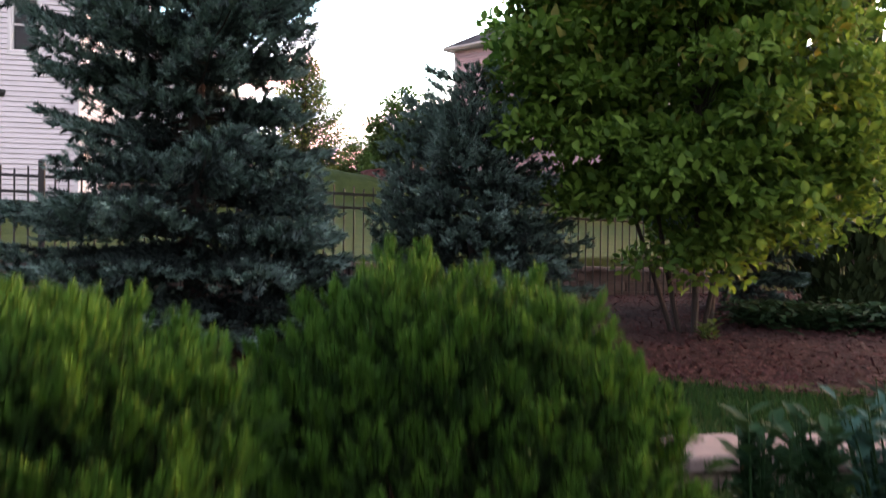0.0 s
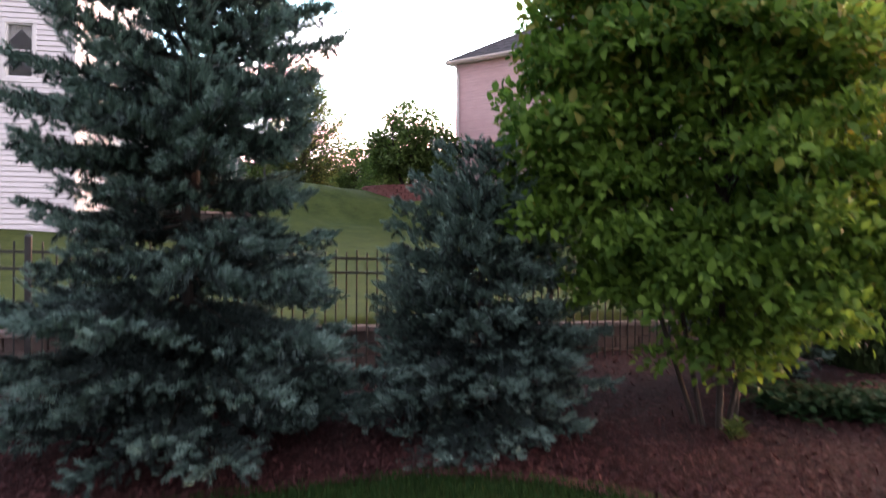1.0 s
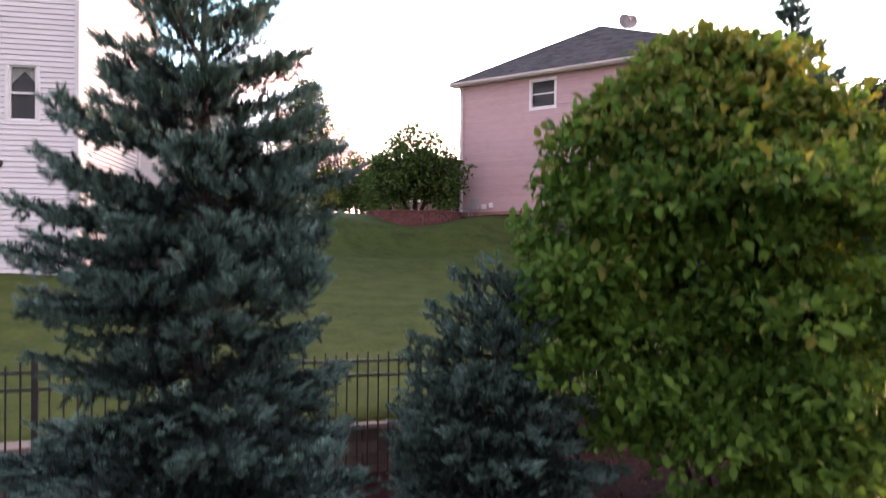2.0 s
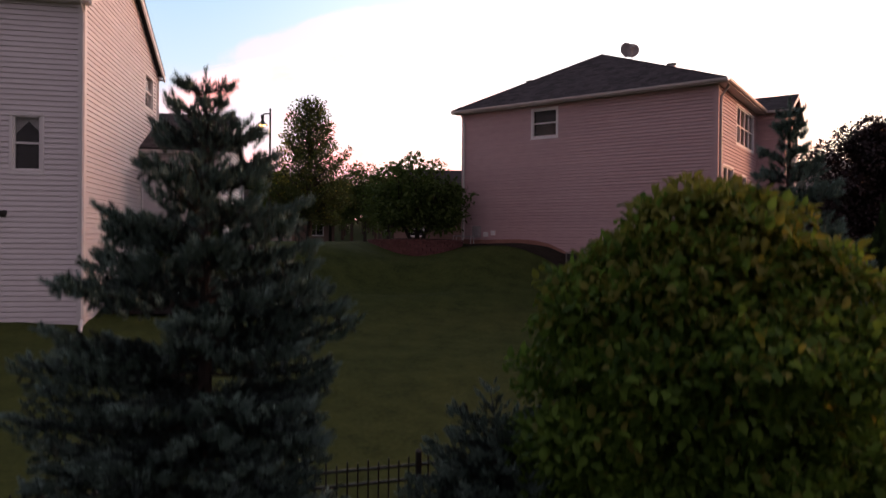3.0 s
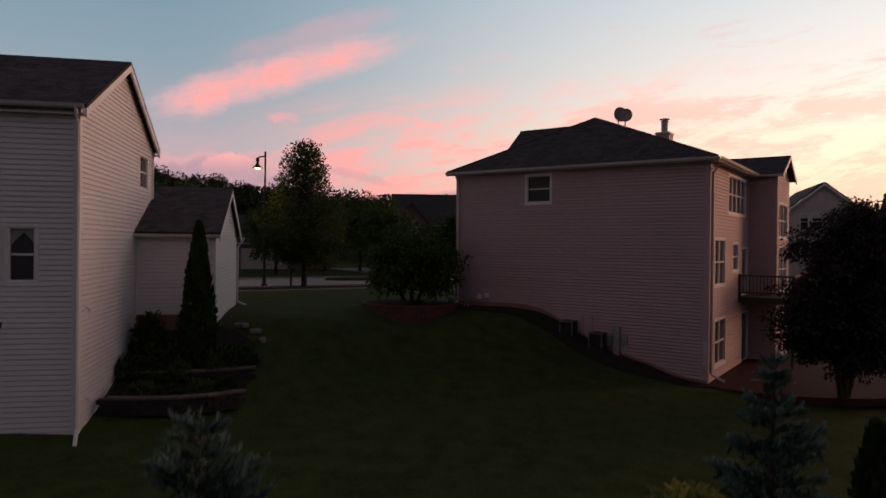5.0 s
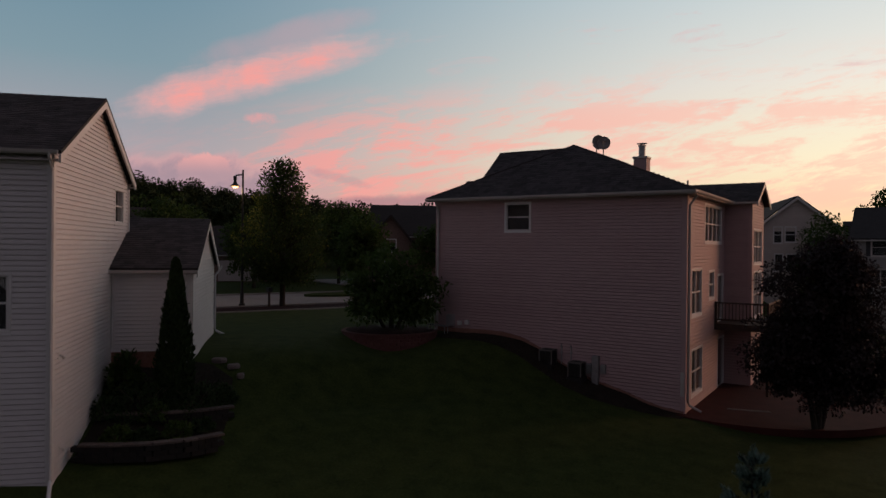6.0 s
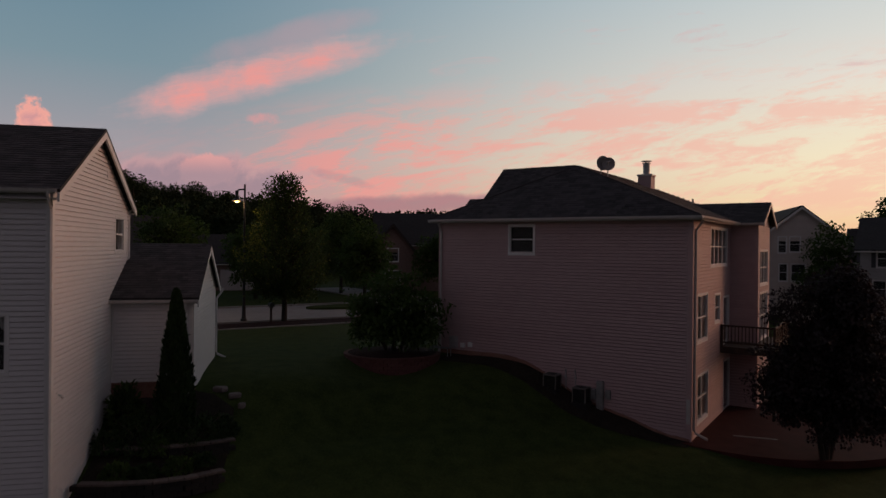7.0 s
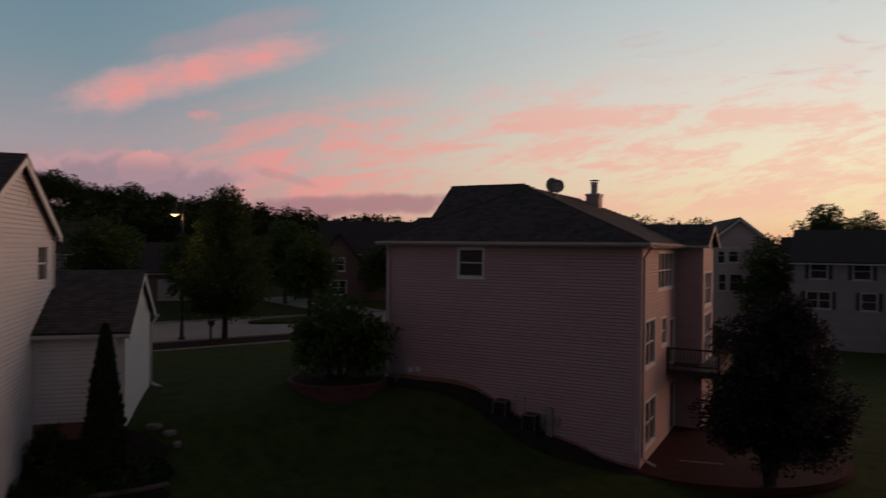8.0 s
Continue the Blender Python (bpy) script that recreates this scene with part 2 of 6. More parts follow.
M_DARKLEAF = mat("purple_leaf", (0.014, 0.009, 0.009), (0.042, 0.022, 0.023), 2, 0.6, 0, island=1.0, transl=0.2)
M_GREENLEAF = mat("green_leaf", (0.035, 0.068, 0.014), (0.10, 0.155, 0.035), 1.5, 0.7, 0, island=1.0, coarse=0.8, transl=0.4, spec=0.3)
M_STREETLEAF = mat("street_tree_leaf", (0.028, 0.054, 0.015), (0.088, 0.125, 0.036), 1.5, 0.7, 0, island=1.0, coarse=0.8, transl=0.45, spec=0.3)
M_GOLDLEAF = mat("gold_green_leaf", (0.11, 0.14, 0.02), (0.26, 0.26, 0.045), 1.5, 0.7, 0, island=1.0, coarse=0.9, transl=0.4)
M_FARLEAF = mat("far_wood_leaf", (0.018, 0.030, 0.012), (0.05, 0.07, 0.028), 0.3, 0.9, 0, island=1.0, coarse=0.8, spec=0.1)
M_ARBOR = mat("arborvitae_scale_leaf", (0.014, 0.030, 0.010), (0.045, 0.075, 0.025), 5, 0.85, 0, island=0.8, spec=0.2)
M_HOSTA = mat("groundcover_leaf", (0.010, 0.034, 0.012), (0.032, 0.074, 0.026), 4, 0.75, 0, island=0.9, transl=0.2, spec=0.15)
M_SEDUM = mat("blue_green_leaf", (0.020, 0.062, 0.045), (0.055, 0.125, 0.092), 4, 0.7, 0, island=0.8, transl=0.15, spec=0.2)
M_METAL = mat("galvanised_metal", (0.33, 0.33, 0.34), (0.48, 0.48, 0.49), 6, 0.45, 0.1, metal=0.7)
M_DISH = mat("grey_dish_paint", (0.30, 0.28, 0.28), (0.42, 0.40, 0.40), 6, 0.5, 0.05)
M_AC = mat("beige_ac_paint", (0.14, 0.125, 0.115), (0.21, 0.19, 0.175), 8, 0.6, 0.2)
M_BRICKFAR = mat("brown_brick_facade", (0.20, 0.132, 0.112), (0.30, 0.205, 0.175), 6, 0.95, 0.4)
M_GREYSIDE = mat("grey_vinyl_siding", (0.30, 0.285, 0.28), (0.37, 0.355, 0.35), 2, 0.6, 0.1, island=0.3)
M_CREAMSIDE = mat("cream_vinyl_siding", (0.60, 0.53, 0.49), (0.70, 0.63, 0.58), 2, 0.6, 0.1, island=0.3)
M_SHUTTER = mat("dark_shutter", (0.03, 0.03, 0.035), (0.05, 0.05, 0.055), 5, 0.6, 0.1)
M_DOOR = mat("garage_door_paint", (0.55, 0.50, 0.48), (0.64, 0.58, 0.56), 4, 0.6, 0.1)
M_LAMPGLOW = mat("lamp_lens", (0.9, 0.7, 0.45), (0.9, 0.75, 0.5), 4, 0.4, 0, emit=((1.0, 0.48, 0.16), 2.2))


# ---- building helpers ----
class Geo:
    """Collects plain polygons for one mesh."""

    def __init__(self):
        self.v, self.f = [], []

    def add(self, verts, faces):
        n = len(self.v)
        self.v += [tuple(p) for p in verts]
        self.f += [tuple(i + n for i in face) for face in faces]
        return self

    def box(self, x0, y0, z0, x1, y1, z1, m=None):
        vs = [(x0, y0, z0), (x1, y0, z0), (x1, y1, z0), (x0, y1, z0), (x0, y0, z1), (x1, y0, z1), (x1, y1, z1), (x0, y1, z1)]
        if m is not None:
            vs = [m @ Vector(p) for p in vs]
        return self.add(vs, [(3, 2, 1, 0), (4, 5, 6, 7), (0, 1, 5, 4), (1, 2, 6, 5), (2, 3, 7, 6), (3, 0, 4, 7)])

    def bevel_box(self, x0, y0, z0, x1, y1, z1, b=0.01, m=None):
        """A box with its upright edges and top edge chamfered."""
        def ring(i, z):
            a0, a1, c0, c1 = x0 + i, x1 - i, y0 + i, y1 - i
            return [(a0 + b, c0, z), (a1 - b, c0, z), (a1, c0 + b, z), (a1, c1 - b, z), (a1 - b, c1, z), (a0 + b, c1, z), (a0, c1 - b, z), (a0, c0 + b, z)]
        vs = ring(0, z0) + ring(0, z1 - b) + ring(b, z1)
        if m is not None:
            vs = [m @ Vector(p) for p in vs]
        fs = [tuple(range(7, -1, -1)), tuple(range(16, 24))]
        for k in (0, 8):
            fs += [(k + i, k + (i + 1) % 8, k + 8 + (i + 1) % 8, k + 8 + i) for i in range(8)]
        return self.add(vs, fs)

    def tube(self, pts, radii, sides=8, cap=True):
        pts = [Vector(p) for p in pts]
        vs, fs = [], []
        for i, p in enumerate(pts):
            d = (pts[min(i + 1, len(pts) - 1)] - pts[max(i - 1, 0)]).normalized()
            a = d.orthogonal().normalized() if abs(d.z) > 0.9 else d.cross(Vector((0, 0, 1))).normalized()
            if abs(d.z) > 0.9:
                a = Vector((1, 0, 0)) - d * d.x
                a.normalize()
            b = d.cross(a)
            r = radii[i] if isinstance(radii, (list, tuple)) else radii
            vs += [p + (a * math.cos(k * math.tau / sides) + b * math.sin(k * math.tau / sides)) * r for k in range(sides)]
        for i in range(len(pts) - 1):
            for k in range(sides):
                q = (k + 1) % sides
                fs.append((i * sides + k, i * sides + q, (i + 1) * sides + q, (i + 1) * sides + k))
        if cap:
            fs += [tuple(range(sides - 1, -1, -1)), tuple((len(pts) - 1) * sides + k for k in range(sides))]
        return self.add(vs, fs)

    def lathe(self, prof, sides=20, m=None):
        vs = [(r * math.cos(k * math.tau / sides), r * math.sin(k * math.tau / sides), z) for r, z in prof for k in range(sides)]
        if m is not None:
            vs = [m @ Vector(p) for p in vs]
        fs = [(i * sides + k, i * sides + (k + 1) % sides, (i + 1) * sides + (k + 1) % sides, (i + 1) * sides + k) for i in range(len(prof) - 1) for k in range(sides)]
        return self.add(vs, fs)

    def slab(self, poly, thick):
        """A flat polygon given thickness downward along its normal."""
        ps = [Vector(p) for p in poly]
        nrm = (ps[1] - ps[0]).cross(ps[2] - ps[0]).normalized()
        n = len(ps)
        vs = ps + [p - nrm * thick for p in ps]
        return self.add(vs, [tuple(range(n)), tuple(range(2 * n - 1, n - 1, -1))] + [(i, i + n, (i + 1) % n + n, (i + 1) % n) for i in range(n)])


def mesh_of(name, g, material, smooth=False):
    me = bpy.data.meshes.new(name)
    me.from_pydata(g.v, [], g.f)
    if material:
        me.materials.append(material)
    if smooth:
        me.polygons.foreach_set("use_smooth", [True] * len(me.polygons))
    return me


def part(name, g, material, parent=None, label="", smooth=False):
    ob = new(name, mesh_of(name, g, material, smooth) if isinstance(g, Geo) else g)
    if parent is not None:
        ob.parent = parent
    if label:
        ob["label"] = label
    return ob


def thing(name, m, label, category, group="", kind=""):
    ob = new(name)
    ob.matrix_basis = m
    return tagged(ob, label, category, group, kind)


def scatter(name, tv, tf, pos, axis, normal, size, material, parent=None, smooth=False):
    """Many copies of a small triangle template (axis +y, normal +z) in one mesh."""
    tv, tf = np.array(tv, float), np.array(tf, int)
    pos, axis, normal, size = (np.asarray(a, float) for a in (pos, axis, normal, size))
    axis = axis / np.linalg.norm(axis, axis=1)[:, None]
    side = np.cross(axis, normal)
    side /= np.linalg.norm(side, axis=1)[:, None] + 1e-9
    nrm = np.cross(side, axis)
    if size.ndim == 1:
        size = size[:, None]
    vs = (pos[:, None, :] + size[:, :, None] * (tv[None, :, 0:1] * side[:, None, :] + tv[None, :, 1:2] * axis[:, None, :] + tv[None, :, 2:3] * nrm[:, None, :])).reshape(-1, 3)
    n, k = len(pos), len(tv)
    fs = (tf[None] + (np.arange(n) * k)[:, None, None]).reshape(-1, 3)
    me = bpy.data.meshes.new(name)
    me.vertices.add(len(vs))
    me.vertices.foreach_set("co", vs.ravel())
    me.loops.add(fs.size)
    me.loops.foreach_set("vertex_index", fs.ravel().astype(np.int32))
    me.polygons.add(len(fs))
    me.polygons.foreach_set("loop_start", np.arange(0, fs.size, 3, dtype=np.int32))
    me.update(calc_edges=True)
    me.materials.append(material)
    if smooth:
        me.polygons.foreach_set("use_smooth", [True] * len(me.polygons))
    return part(name, me, material, parent)


LEAF_V = [(0, 0, 0), (0.2, 0.28, 0.07), (0.22, 0.62, 0.05), (0, 1, -0.12), (-0.22, 0.62, 0.05), (-0.2, 0.28, 0.07), (0, 0.5, -0.01)]
LEAF_F = [(0, 1, 6), (1, 2, 6), (2, 3, 6), (3, 4, 6), (4, 5, 6), (5, 0, 6)]
BROAD_V = [(0, 0, 0), (0.2, 0.16, 0.09), (0.31, 0.45, 0.13), (0.2, 0.76, 0.05), (0, 1, -0.16), (-0.2, 0.76, 0.05), (-0.31, 0.45, 0.13), (-0.2, 0.16, 0.09), (0, 0.5, -0.01)]
BROAD_F = [(i, i + 1, 8) for i in range(7)] + [(7, 0, 8)]
TUFT_V = [(0, 0, 0), (0.32, 0.5, 0.08), (0, 1, -0.05), (-0.32, 0.5, 0.08)]
TUFT_F = [(0, 1, 2), (0, 2, 3)]


def shoot_template(n=17, radius=0.26, seed=0):
    """A conifer shoot: needle fins set round a short stem, all pointing forward; one connected piece."""
    r = np.random.RandomState(seed)
    v, f = [(0, 0.72 * i / 5, 0) for i in range(6)], []
    for i in range(n):
        k = i * 5 // n
        a = i * 2.4 + r.uniform(-0.3, 0.3)
        rad = radius * (1 - 0.4 * (i / n) ** 2) * r.uniform(0.8, 1.15)
        v.append((math.cos(a) * rad, 0.72 * (k + 0.5) / 5 + 0.2 + r.uniform(-0.04, 0.06), math.sin(a) * rad))
        f.append((k, k + 1, len(v) - 1))
    v.append((0, 1.0, 0))
    v.append((0.05, 0.7, 0.05))
    f.append((5, len(v) - 1, len(v) - 2))
    return v, f


SHOOT_V, SHOOT_F = shoot_template(23, 0.25)
rs = np.random.RandomState(7)


def unit(a):
    return a / (np.linalg.norm(a, axis=-1, keepdims=True) + 1e-9)


# ---- the lie of the land ----
FX, FY, FA = -3.9, 6.6, radians(21.5)
FC, FS = math.cos(FA), math.sin(FA)


def pq(x, y):
    return (x - FX) * FC + (y - FY) * FS, -(x - FX) * FS + (y - FY) * FC


def xy(p, q):
    return FX + p * FC - q * FS, FY + p * FS + q * FC


def sstep(a, b, x):
    t = min(max((x - a) / (b - a), 0.0), 1.0)
    return t * t * (3 - 2 * t)


SLOPE = [(0.4, 1.02), (5.0, 1.32), (9.0, 1.72), (11.5, 2.0), (13.0, 2.24), (15.2, 2.85), (16.3, 3.55), (17.3, 4.12), (18.6, 4.26), (24.0, 4.25), (30, 4.18), (36, 4.05), (400, 4.0)]


def slope(q):
    for (a, za), (b, zb) in zip(SLOPE, SLOPE[1:]):
        if q <= b:
            return za + (zb - za) * max(0.0, (q - a) / (b - a))
    return SLOPE[-1][1]


def ground_z(x, y):
    p, q = pq(x, y)
    if q < 0.44:
        z = 0.12 + 0.035 * min(max(y, 0), 8) + 0.10 * sstep(0, 2.2, x) * sstep(3, 5.5, y)
        return z - 0.004 * max(0, -y - 4)
    z = 0.5 * slope(q) + 0.25 * slope(q - 0.5) + 0.25 * slope(q + 0.5)
    z += 0.022 * max(0.0, -x - 3) * sstep(4, 10, q) * (1 - sstep(14, 18, q))
    w = (x - 9.3) * 0.848 - (y - 24.45) * 0.530
    low = 1.95 - 0.028 * min(max(q - 14, 0), 60)
    z += (min(z, low) - z) * sstep(-2.4, 0.3, w)
    z -= 0.60 * math.exp(-((x + 1.6) / 2.1) ** 2) * sstep(13.5, 16, q) * (1 - sstep(18.6, 21.5, q))
    # the wooded hill beyond the street
    d = math.hypot(x, y)
    side = sstep(0.35, -0.75, x / max(y, 1.0)) if y > 0 else 0
    z += 19.0 * sstep(95, 230, d) * side
    z += 0.015 * math.sin(x * 1.3 + y * 0.7) * math.sin(y * 1.1 - x * 0.4)
    return z


def build_ground():
    def lines(lo, hi, fine, far):
        out, x = [], lo
        while x < hi:
            out.append(x)
            x += fine
        out.append(hi)
        s, a, b = fine, lo, hi
        while b < far:
            s *= 1.22
            a, b = a - s, b + s
            out += [a, b]
        return sorted(out)
    ps = lines(-16, 24, 0.5, 900)
    qs = sorted([q for q in lines(-9, 40, 0.5, 1500) if abs(q - 0.45) > 0.2] + [0.42, 0.46])
    g = Geo()
    for q in qs:
        for p in ps:
            x, y = xy(p, q)
            g.v.append((x, y, ground_z(x, y)))
    n = len(ps)
    g.f = [(j * n + i, j * n + i + 1, (j + 1) * n + i + 1, (j + 1) * n + i) for j in range(len(qs) - 1) for i in range(n - 1)]
    tagged(part("ground", g, M_LAWN, smooth=True), "mown green lawn rising from the fence towards the street", "lawn", kind="structure")


build_ground()


# ---- houses ----
def clip_intervals(a, b, cuts):
    out = [(a, b)]
    for c0, c1 in cuts:
        nxt = []
        for s, e in out:
            if c1 <= s or c0 >= e:
                nxt.append((s, e))
            else:
                if c0 > s:
                    nxt.append((s, c0))
                if c1 < e:
                    nxt.append((c1, e))
        out = nxt
    return [(s, e) for s, e in out if e - s > 0.02]


class Wall:
    """A wall of a house in the house's own axes: starts at o, runs along a, faces n."""

    def __init__(self, o, a, n):
        self.o, self.a, self.n = Vector(o), Vector(a), Vector(n)
        self.m = Matrix((self.a, -self.n, Vector((0, 0, 1)))).transposed().to_4x4()
        self.m.translation = self.o


def build_wall(house, w, length, z0, z1, holes, course, siding, single=False, gable=None, label=""):
    """gable: (s of apex, z of apex) above z1. single: every board an object of its own."""
    body = Geo()
    zs = sorted({z0, z1, *[h[2] for h in holes], *[h[3] for h in holes]})
    for lo, hi in zip(zs, zs[1:]):
        cuts = [(h[0], h[1]) for h in holes if h[2] < hi - 1e-4 and h[3] > lo + 1e-4]
        for s, e in clip_intervals(0, length, cuts):
            body.box(s, 0.0, lo, e, 0.16, hi, w.m)
    if gable:
        ga, gz = gable
        tri = [w.m @ Vector(p) for p in ((0, 0, z1), (length, 0, z1), (ga, 0, gz), (0, 0.16, z1), (length, 0.16, z1), (ga, 0.16, gz))]
        body.add(tri, [(0, 1, 2), (5, 4, 3), (0, 2, 5, 3), (1, 4, 5, 2)])
    wall = part("wall", body, siding, house, label)
    allg, z = Geo(), z0
    top = gable[1] if gable else z1
    while z < top - 0.02:
        hi = min(z + course, top)
        a, b = 0.0, length
        mid = 0.5 * (z + hi)
        if gable and mid > z1:
            f = (mid - z1) / (gable[1] - z1)
            a, b = gable[0] * f, length - (length - gable[0]) * f
        cuts = [(h[0] - 0.01, h[1] + 0.01) for h in holes if h[2] - 0.02 < mid < h[3] + 0.02]
        for s, e in clip_intervals(a, b, cuts):
            g = Geo() if single else allg
            nz = z + 0.80 * (hi - z)
            vs = [(s, -0.003, hi), (e, -0.003, hi), (e, -0.036, nz), (s, -0.036, nz), (s, -0.049, z), (e, -0.049, z), (e, 0.0, z), (s, 0.0, z), (s, -0.004, nz + 0.006), (e, -0.004, nz + 0.006)]
            g.add([w.m @ Vector(p) for p in vs], [(8, 9, 1, 0), (3, 2, 9, 8), (4, 5, 2, 3), (7, 6, 5, 4), (0, 7, 4, 3, 8), (1, 9, 2, 5, 6)])
            if single:
                part("siding_board", g, siding, wall)
        z = hi
    if not single:
        part("siding", allg, siding, wall)
    return wall


def build_window(house, w, s0, s1, z0, z1, cols=1, rows=2, curtain=0.0, frame_mat=None, depth=0.7, name="window"):
    """A sash window in the hole: casing, frame bars, panes, sill and a recess painted near black as the unlit room
    behind.
    """
    fm = frame_mat or M_TRIM
    c = 0.085
    g = Geo()
    for x0, a, x1, b in ((s0 - c, z0 - c, s1 + c, z0), (s0 - c, z1, s1 + c, z1 + c), (s0 - c, z0, s0, z1), (s1, z0, s1 + c, z1)):
        g.bevel_box(x0, -0.05, a, x1, 0.0, b, 0.008, w.m)
    win = part(name, g, fm, house)
    f = Geo()
    t = 0.035
    f.box(s0, -0.012, z0, s0 + t, 0.06, z1, w.m).box(s1 - t, -0.012, z0, s1, 0.06, z1, w.m)
    f.box(s0 + t, -0.012, z0, s1 - t, 0.06, z0 + t, w.m).box(s0 + t, -0.012, z1 - t, s1 - t, 0.06, z1, w.m)
    cw, rh = (s1 - s0) / cols, (z1 - z0) / rows
    for i in range(1, cols):
        f.box(s0 + i * cw - 0.04, -0.008, z0 + t, s0 + i * cw + 0.04, 0.06, z1 - t, w.m)
    for j in range(1, rows):
        f.box(s0 + t, -0.004, z0 + j * rh - 0.025, s1 - t, 0.055, z0 + j * rh + 0.025, w.m)
    part("window_frame", f, fm, win)
    part("window_sill", Geo().bevel_box(s0 - c - 0.02, -0.06, z0 - c - 0.03, s1 + c + 0.02, 0.0, z0 - c, 0.008, w.m), fm, win)
    for i in range(cols):
        for j in range(rows):
            y = 0.03 + 0.012 * (j % 2)
            p = Geo().box(s0 + i * cw + 0.02, y, z0 + j * rh + 0.02, s0 + (i + 1) * cw - 0.02, y + 0.006, z0 + (j + 1) * rh - 0.02, w.m)
            part("pane", p, M_GLASS, win).visible_shadow = False
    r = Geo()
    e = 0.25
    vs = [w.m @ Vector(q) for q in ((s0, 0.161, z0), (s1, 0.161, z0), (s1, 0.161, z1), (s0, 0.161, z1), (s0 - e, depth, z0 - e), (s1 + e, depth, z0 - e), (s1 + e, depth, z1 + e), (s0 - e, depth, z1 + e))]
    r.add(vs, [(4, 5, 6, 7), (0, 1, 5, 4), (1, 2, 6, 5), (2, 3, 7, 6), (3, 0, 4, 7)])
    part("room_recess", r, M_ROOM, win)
    if curtain:
        cu, n = Geo(), 24
        mid = 0.5 * (s0 + s1)
        for sgn in (-1, 1):
            v0 = len(cu.v)
            for i in range(n + 1):
                u = i / n
                x = mid + sgn * (s1 - s0) * 0.5 * u
                drop = curtain * (0.25 + 0.75 * u) * (z1 - z0)
                yy = 0.10 + 0.012 * math.sin(u * 40)
                cu.v += [tuple(w.m @ Vector((x, yy, z1 - 0.02))), tuple(w.m @ Vector((x, yy, z1 - drop)))]
            cu.f += [(v0 + 2 * i, v0 + 2 * i + 1, v0 + 2 * i + 3, v0 + 2 * i + 2) for i in range(n)]
        part("curtain", cu, M_CURTAIN, win, "pale tied curtain")
    return win


def roof_plane(house, poly, name="roof", rows=0.16, tabs=0.32, cover=None):
    """A roof plane: deck slab and real shingle courses. poly: eave start, eave end, then on round, counter-clockwise from above."""
    ps = [Vector(p) for p in poly]
    deck = part(name, Geo().slab(ps, 0.09), M_ROOFBASE, house)
    ex = (ps[1] - ps[0]).normalized()
    nrm = ex.cross(ps[2] - ps[0]).normalized()
    if nrm.z < 0:
        nrm = -nrm
    up = nrm.cross(ex)
    flat = [((p - ps[0]).dot(ex), (p - ps[0]).dot(up)) for p in ps]
    top = max(f[1] for f in flat)
    g, v, k = Geo(), 0.0, 0
    while v < top - 0.02:
        vm = min(v + rows * 0.5, top)
        xs = []
        for (xa, ya), (xb, yb) in zip(flat, flat[1:] + flat[:1]):
            if (ya - vm) * (yb - vm) < 0:
                xs.append(xa + (xb - xa) * (vm - ya) / (yb - ya))
        if len(xs) >= 2:
            a, b = min(xs), max(xs)
            x = a - (tabs * 0.5 if k % 2 else 0) - rs.uniform(0, 0.1)
            while x < b:
                l, r = max(a, x), min(b, x + tabs - 0.006)
                if r - l > 0.03:
                    h = 0.012 + rs.uniform(0, 0.006)
                    v1 = min(v + rows + 0.02, top)
                    p0, p1, p2, p3 = (ps[0] + ex * xx + up * vv + nrm * hh for xx, vv, hh in ((l, v, h), (r, v, h), (r, v1, 0.004), (l, v1, 0.004)))
                    q0, q1 = p0 - nrm * h, p1 - nrm * h
                    g.add([p0, p1, p2, p3, q0, q1], [(0, 1, 2, 3), (4, 5, 1, 0)])
                x += tabs
        v += rows
        k += 1
    tagged(part("shingles", g, cover or M_SHINGLE, deck), kind="stuff")
    return deck


def gutter_run(house, a, b, out, material=None):
    """An open gutter between two points; out: direction away from the house."""
    a, b, out = Vector(a), Vector(b), Vector(out)
    prof = [(0.0, 0.0), (0.0, -0.11), (0.07, -0.12), (0.11, -0.08), (0.125, -0.01), (0.11, -0.01), (0.10, -0.07), (0.065, -0.10), (0.01, -0.095), (0.01, 0.0)]
    vs = [e + out * o + Vector((0, 0, z)) for e in (a, b) for o, z in prof]
    n = len(prof)
    fs = [(i, (i + 1) % n, n + (i + 1) % n, n + i) for i in range(n)] + [tuple(range(n - 1, -1, -1)), tuple(range(n, 2 * n))]
    return part("gutter", Geo().add(vs, fs), material or M_GUTTER, house)


def downspout(house, x, y, ztop, zbot, out, kick, material=None):
    """A square-sided downspout with a kicked-out foot. out, kick: directions."""
    o, k = Vector(out), Vector(kick)
    base = Vector((x, y, 0)) + o * 0.07
    pts = [Vector((x, y, ztop)) + o * 0.32, Vector((x, y, ztop - 0.12)) + o * 0.28, base + Vector((0, 0, ztop - 0.42)), base + Vector((0, 0, zbot + 0.3)), base + Vector((0, 0, zbot + 0.22)) + k * 0.05, base + Vector((0, 0, zbot + 0.02)) + k * 0.55]
    return part("downspout", Geo().tube(pts, 0.048, 6), material or M_GUTTER, house)


def rake(house, xa, za, xb, zb, y0, y1, drop=0.2, material=None):
    part("rake_board", Geo().add([(xa, y0, za), (xb, y0, zb), (xb, y0, zb - drop), (xa, y0, za - drop), (xa, y1, za), (xb, y1, zb), (xb, y1, zb - drop), (xa, y1, za - drop)],
         [(0, 1, 2, 3), (7, 6, 5, 4), (0, 4, 5, 1), (3, 2, 6, 7), (0, 3, 7, 4), (1, 5, 6, 2)]), material or M_TRIM, house)


COURSE1, COURSE2 = 0.127, 0.127        # siding exposure

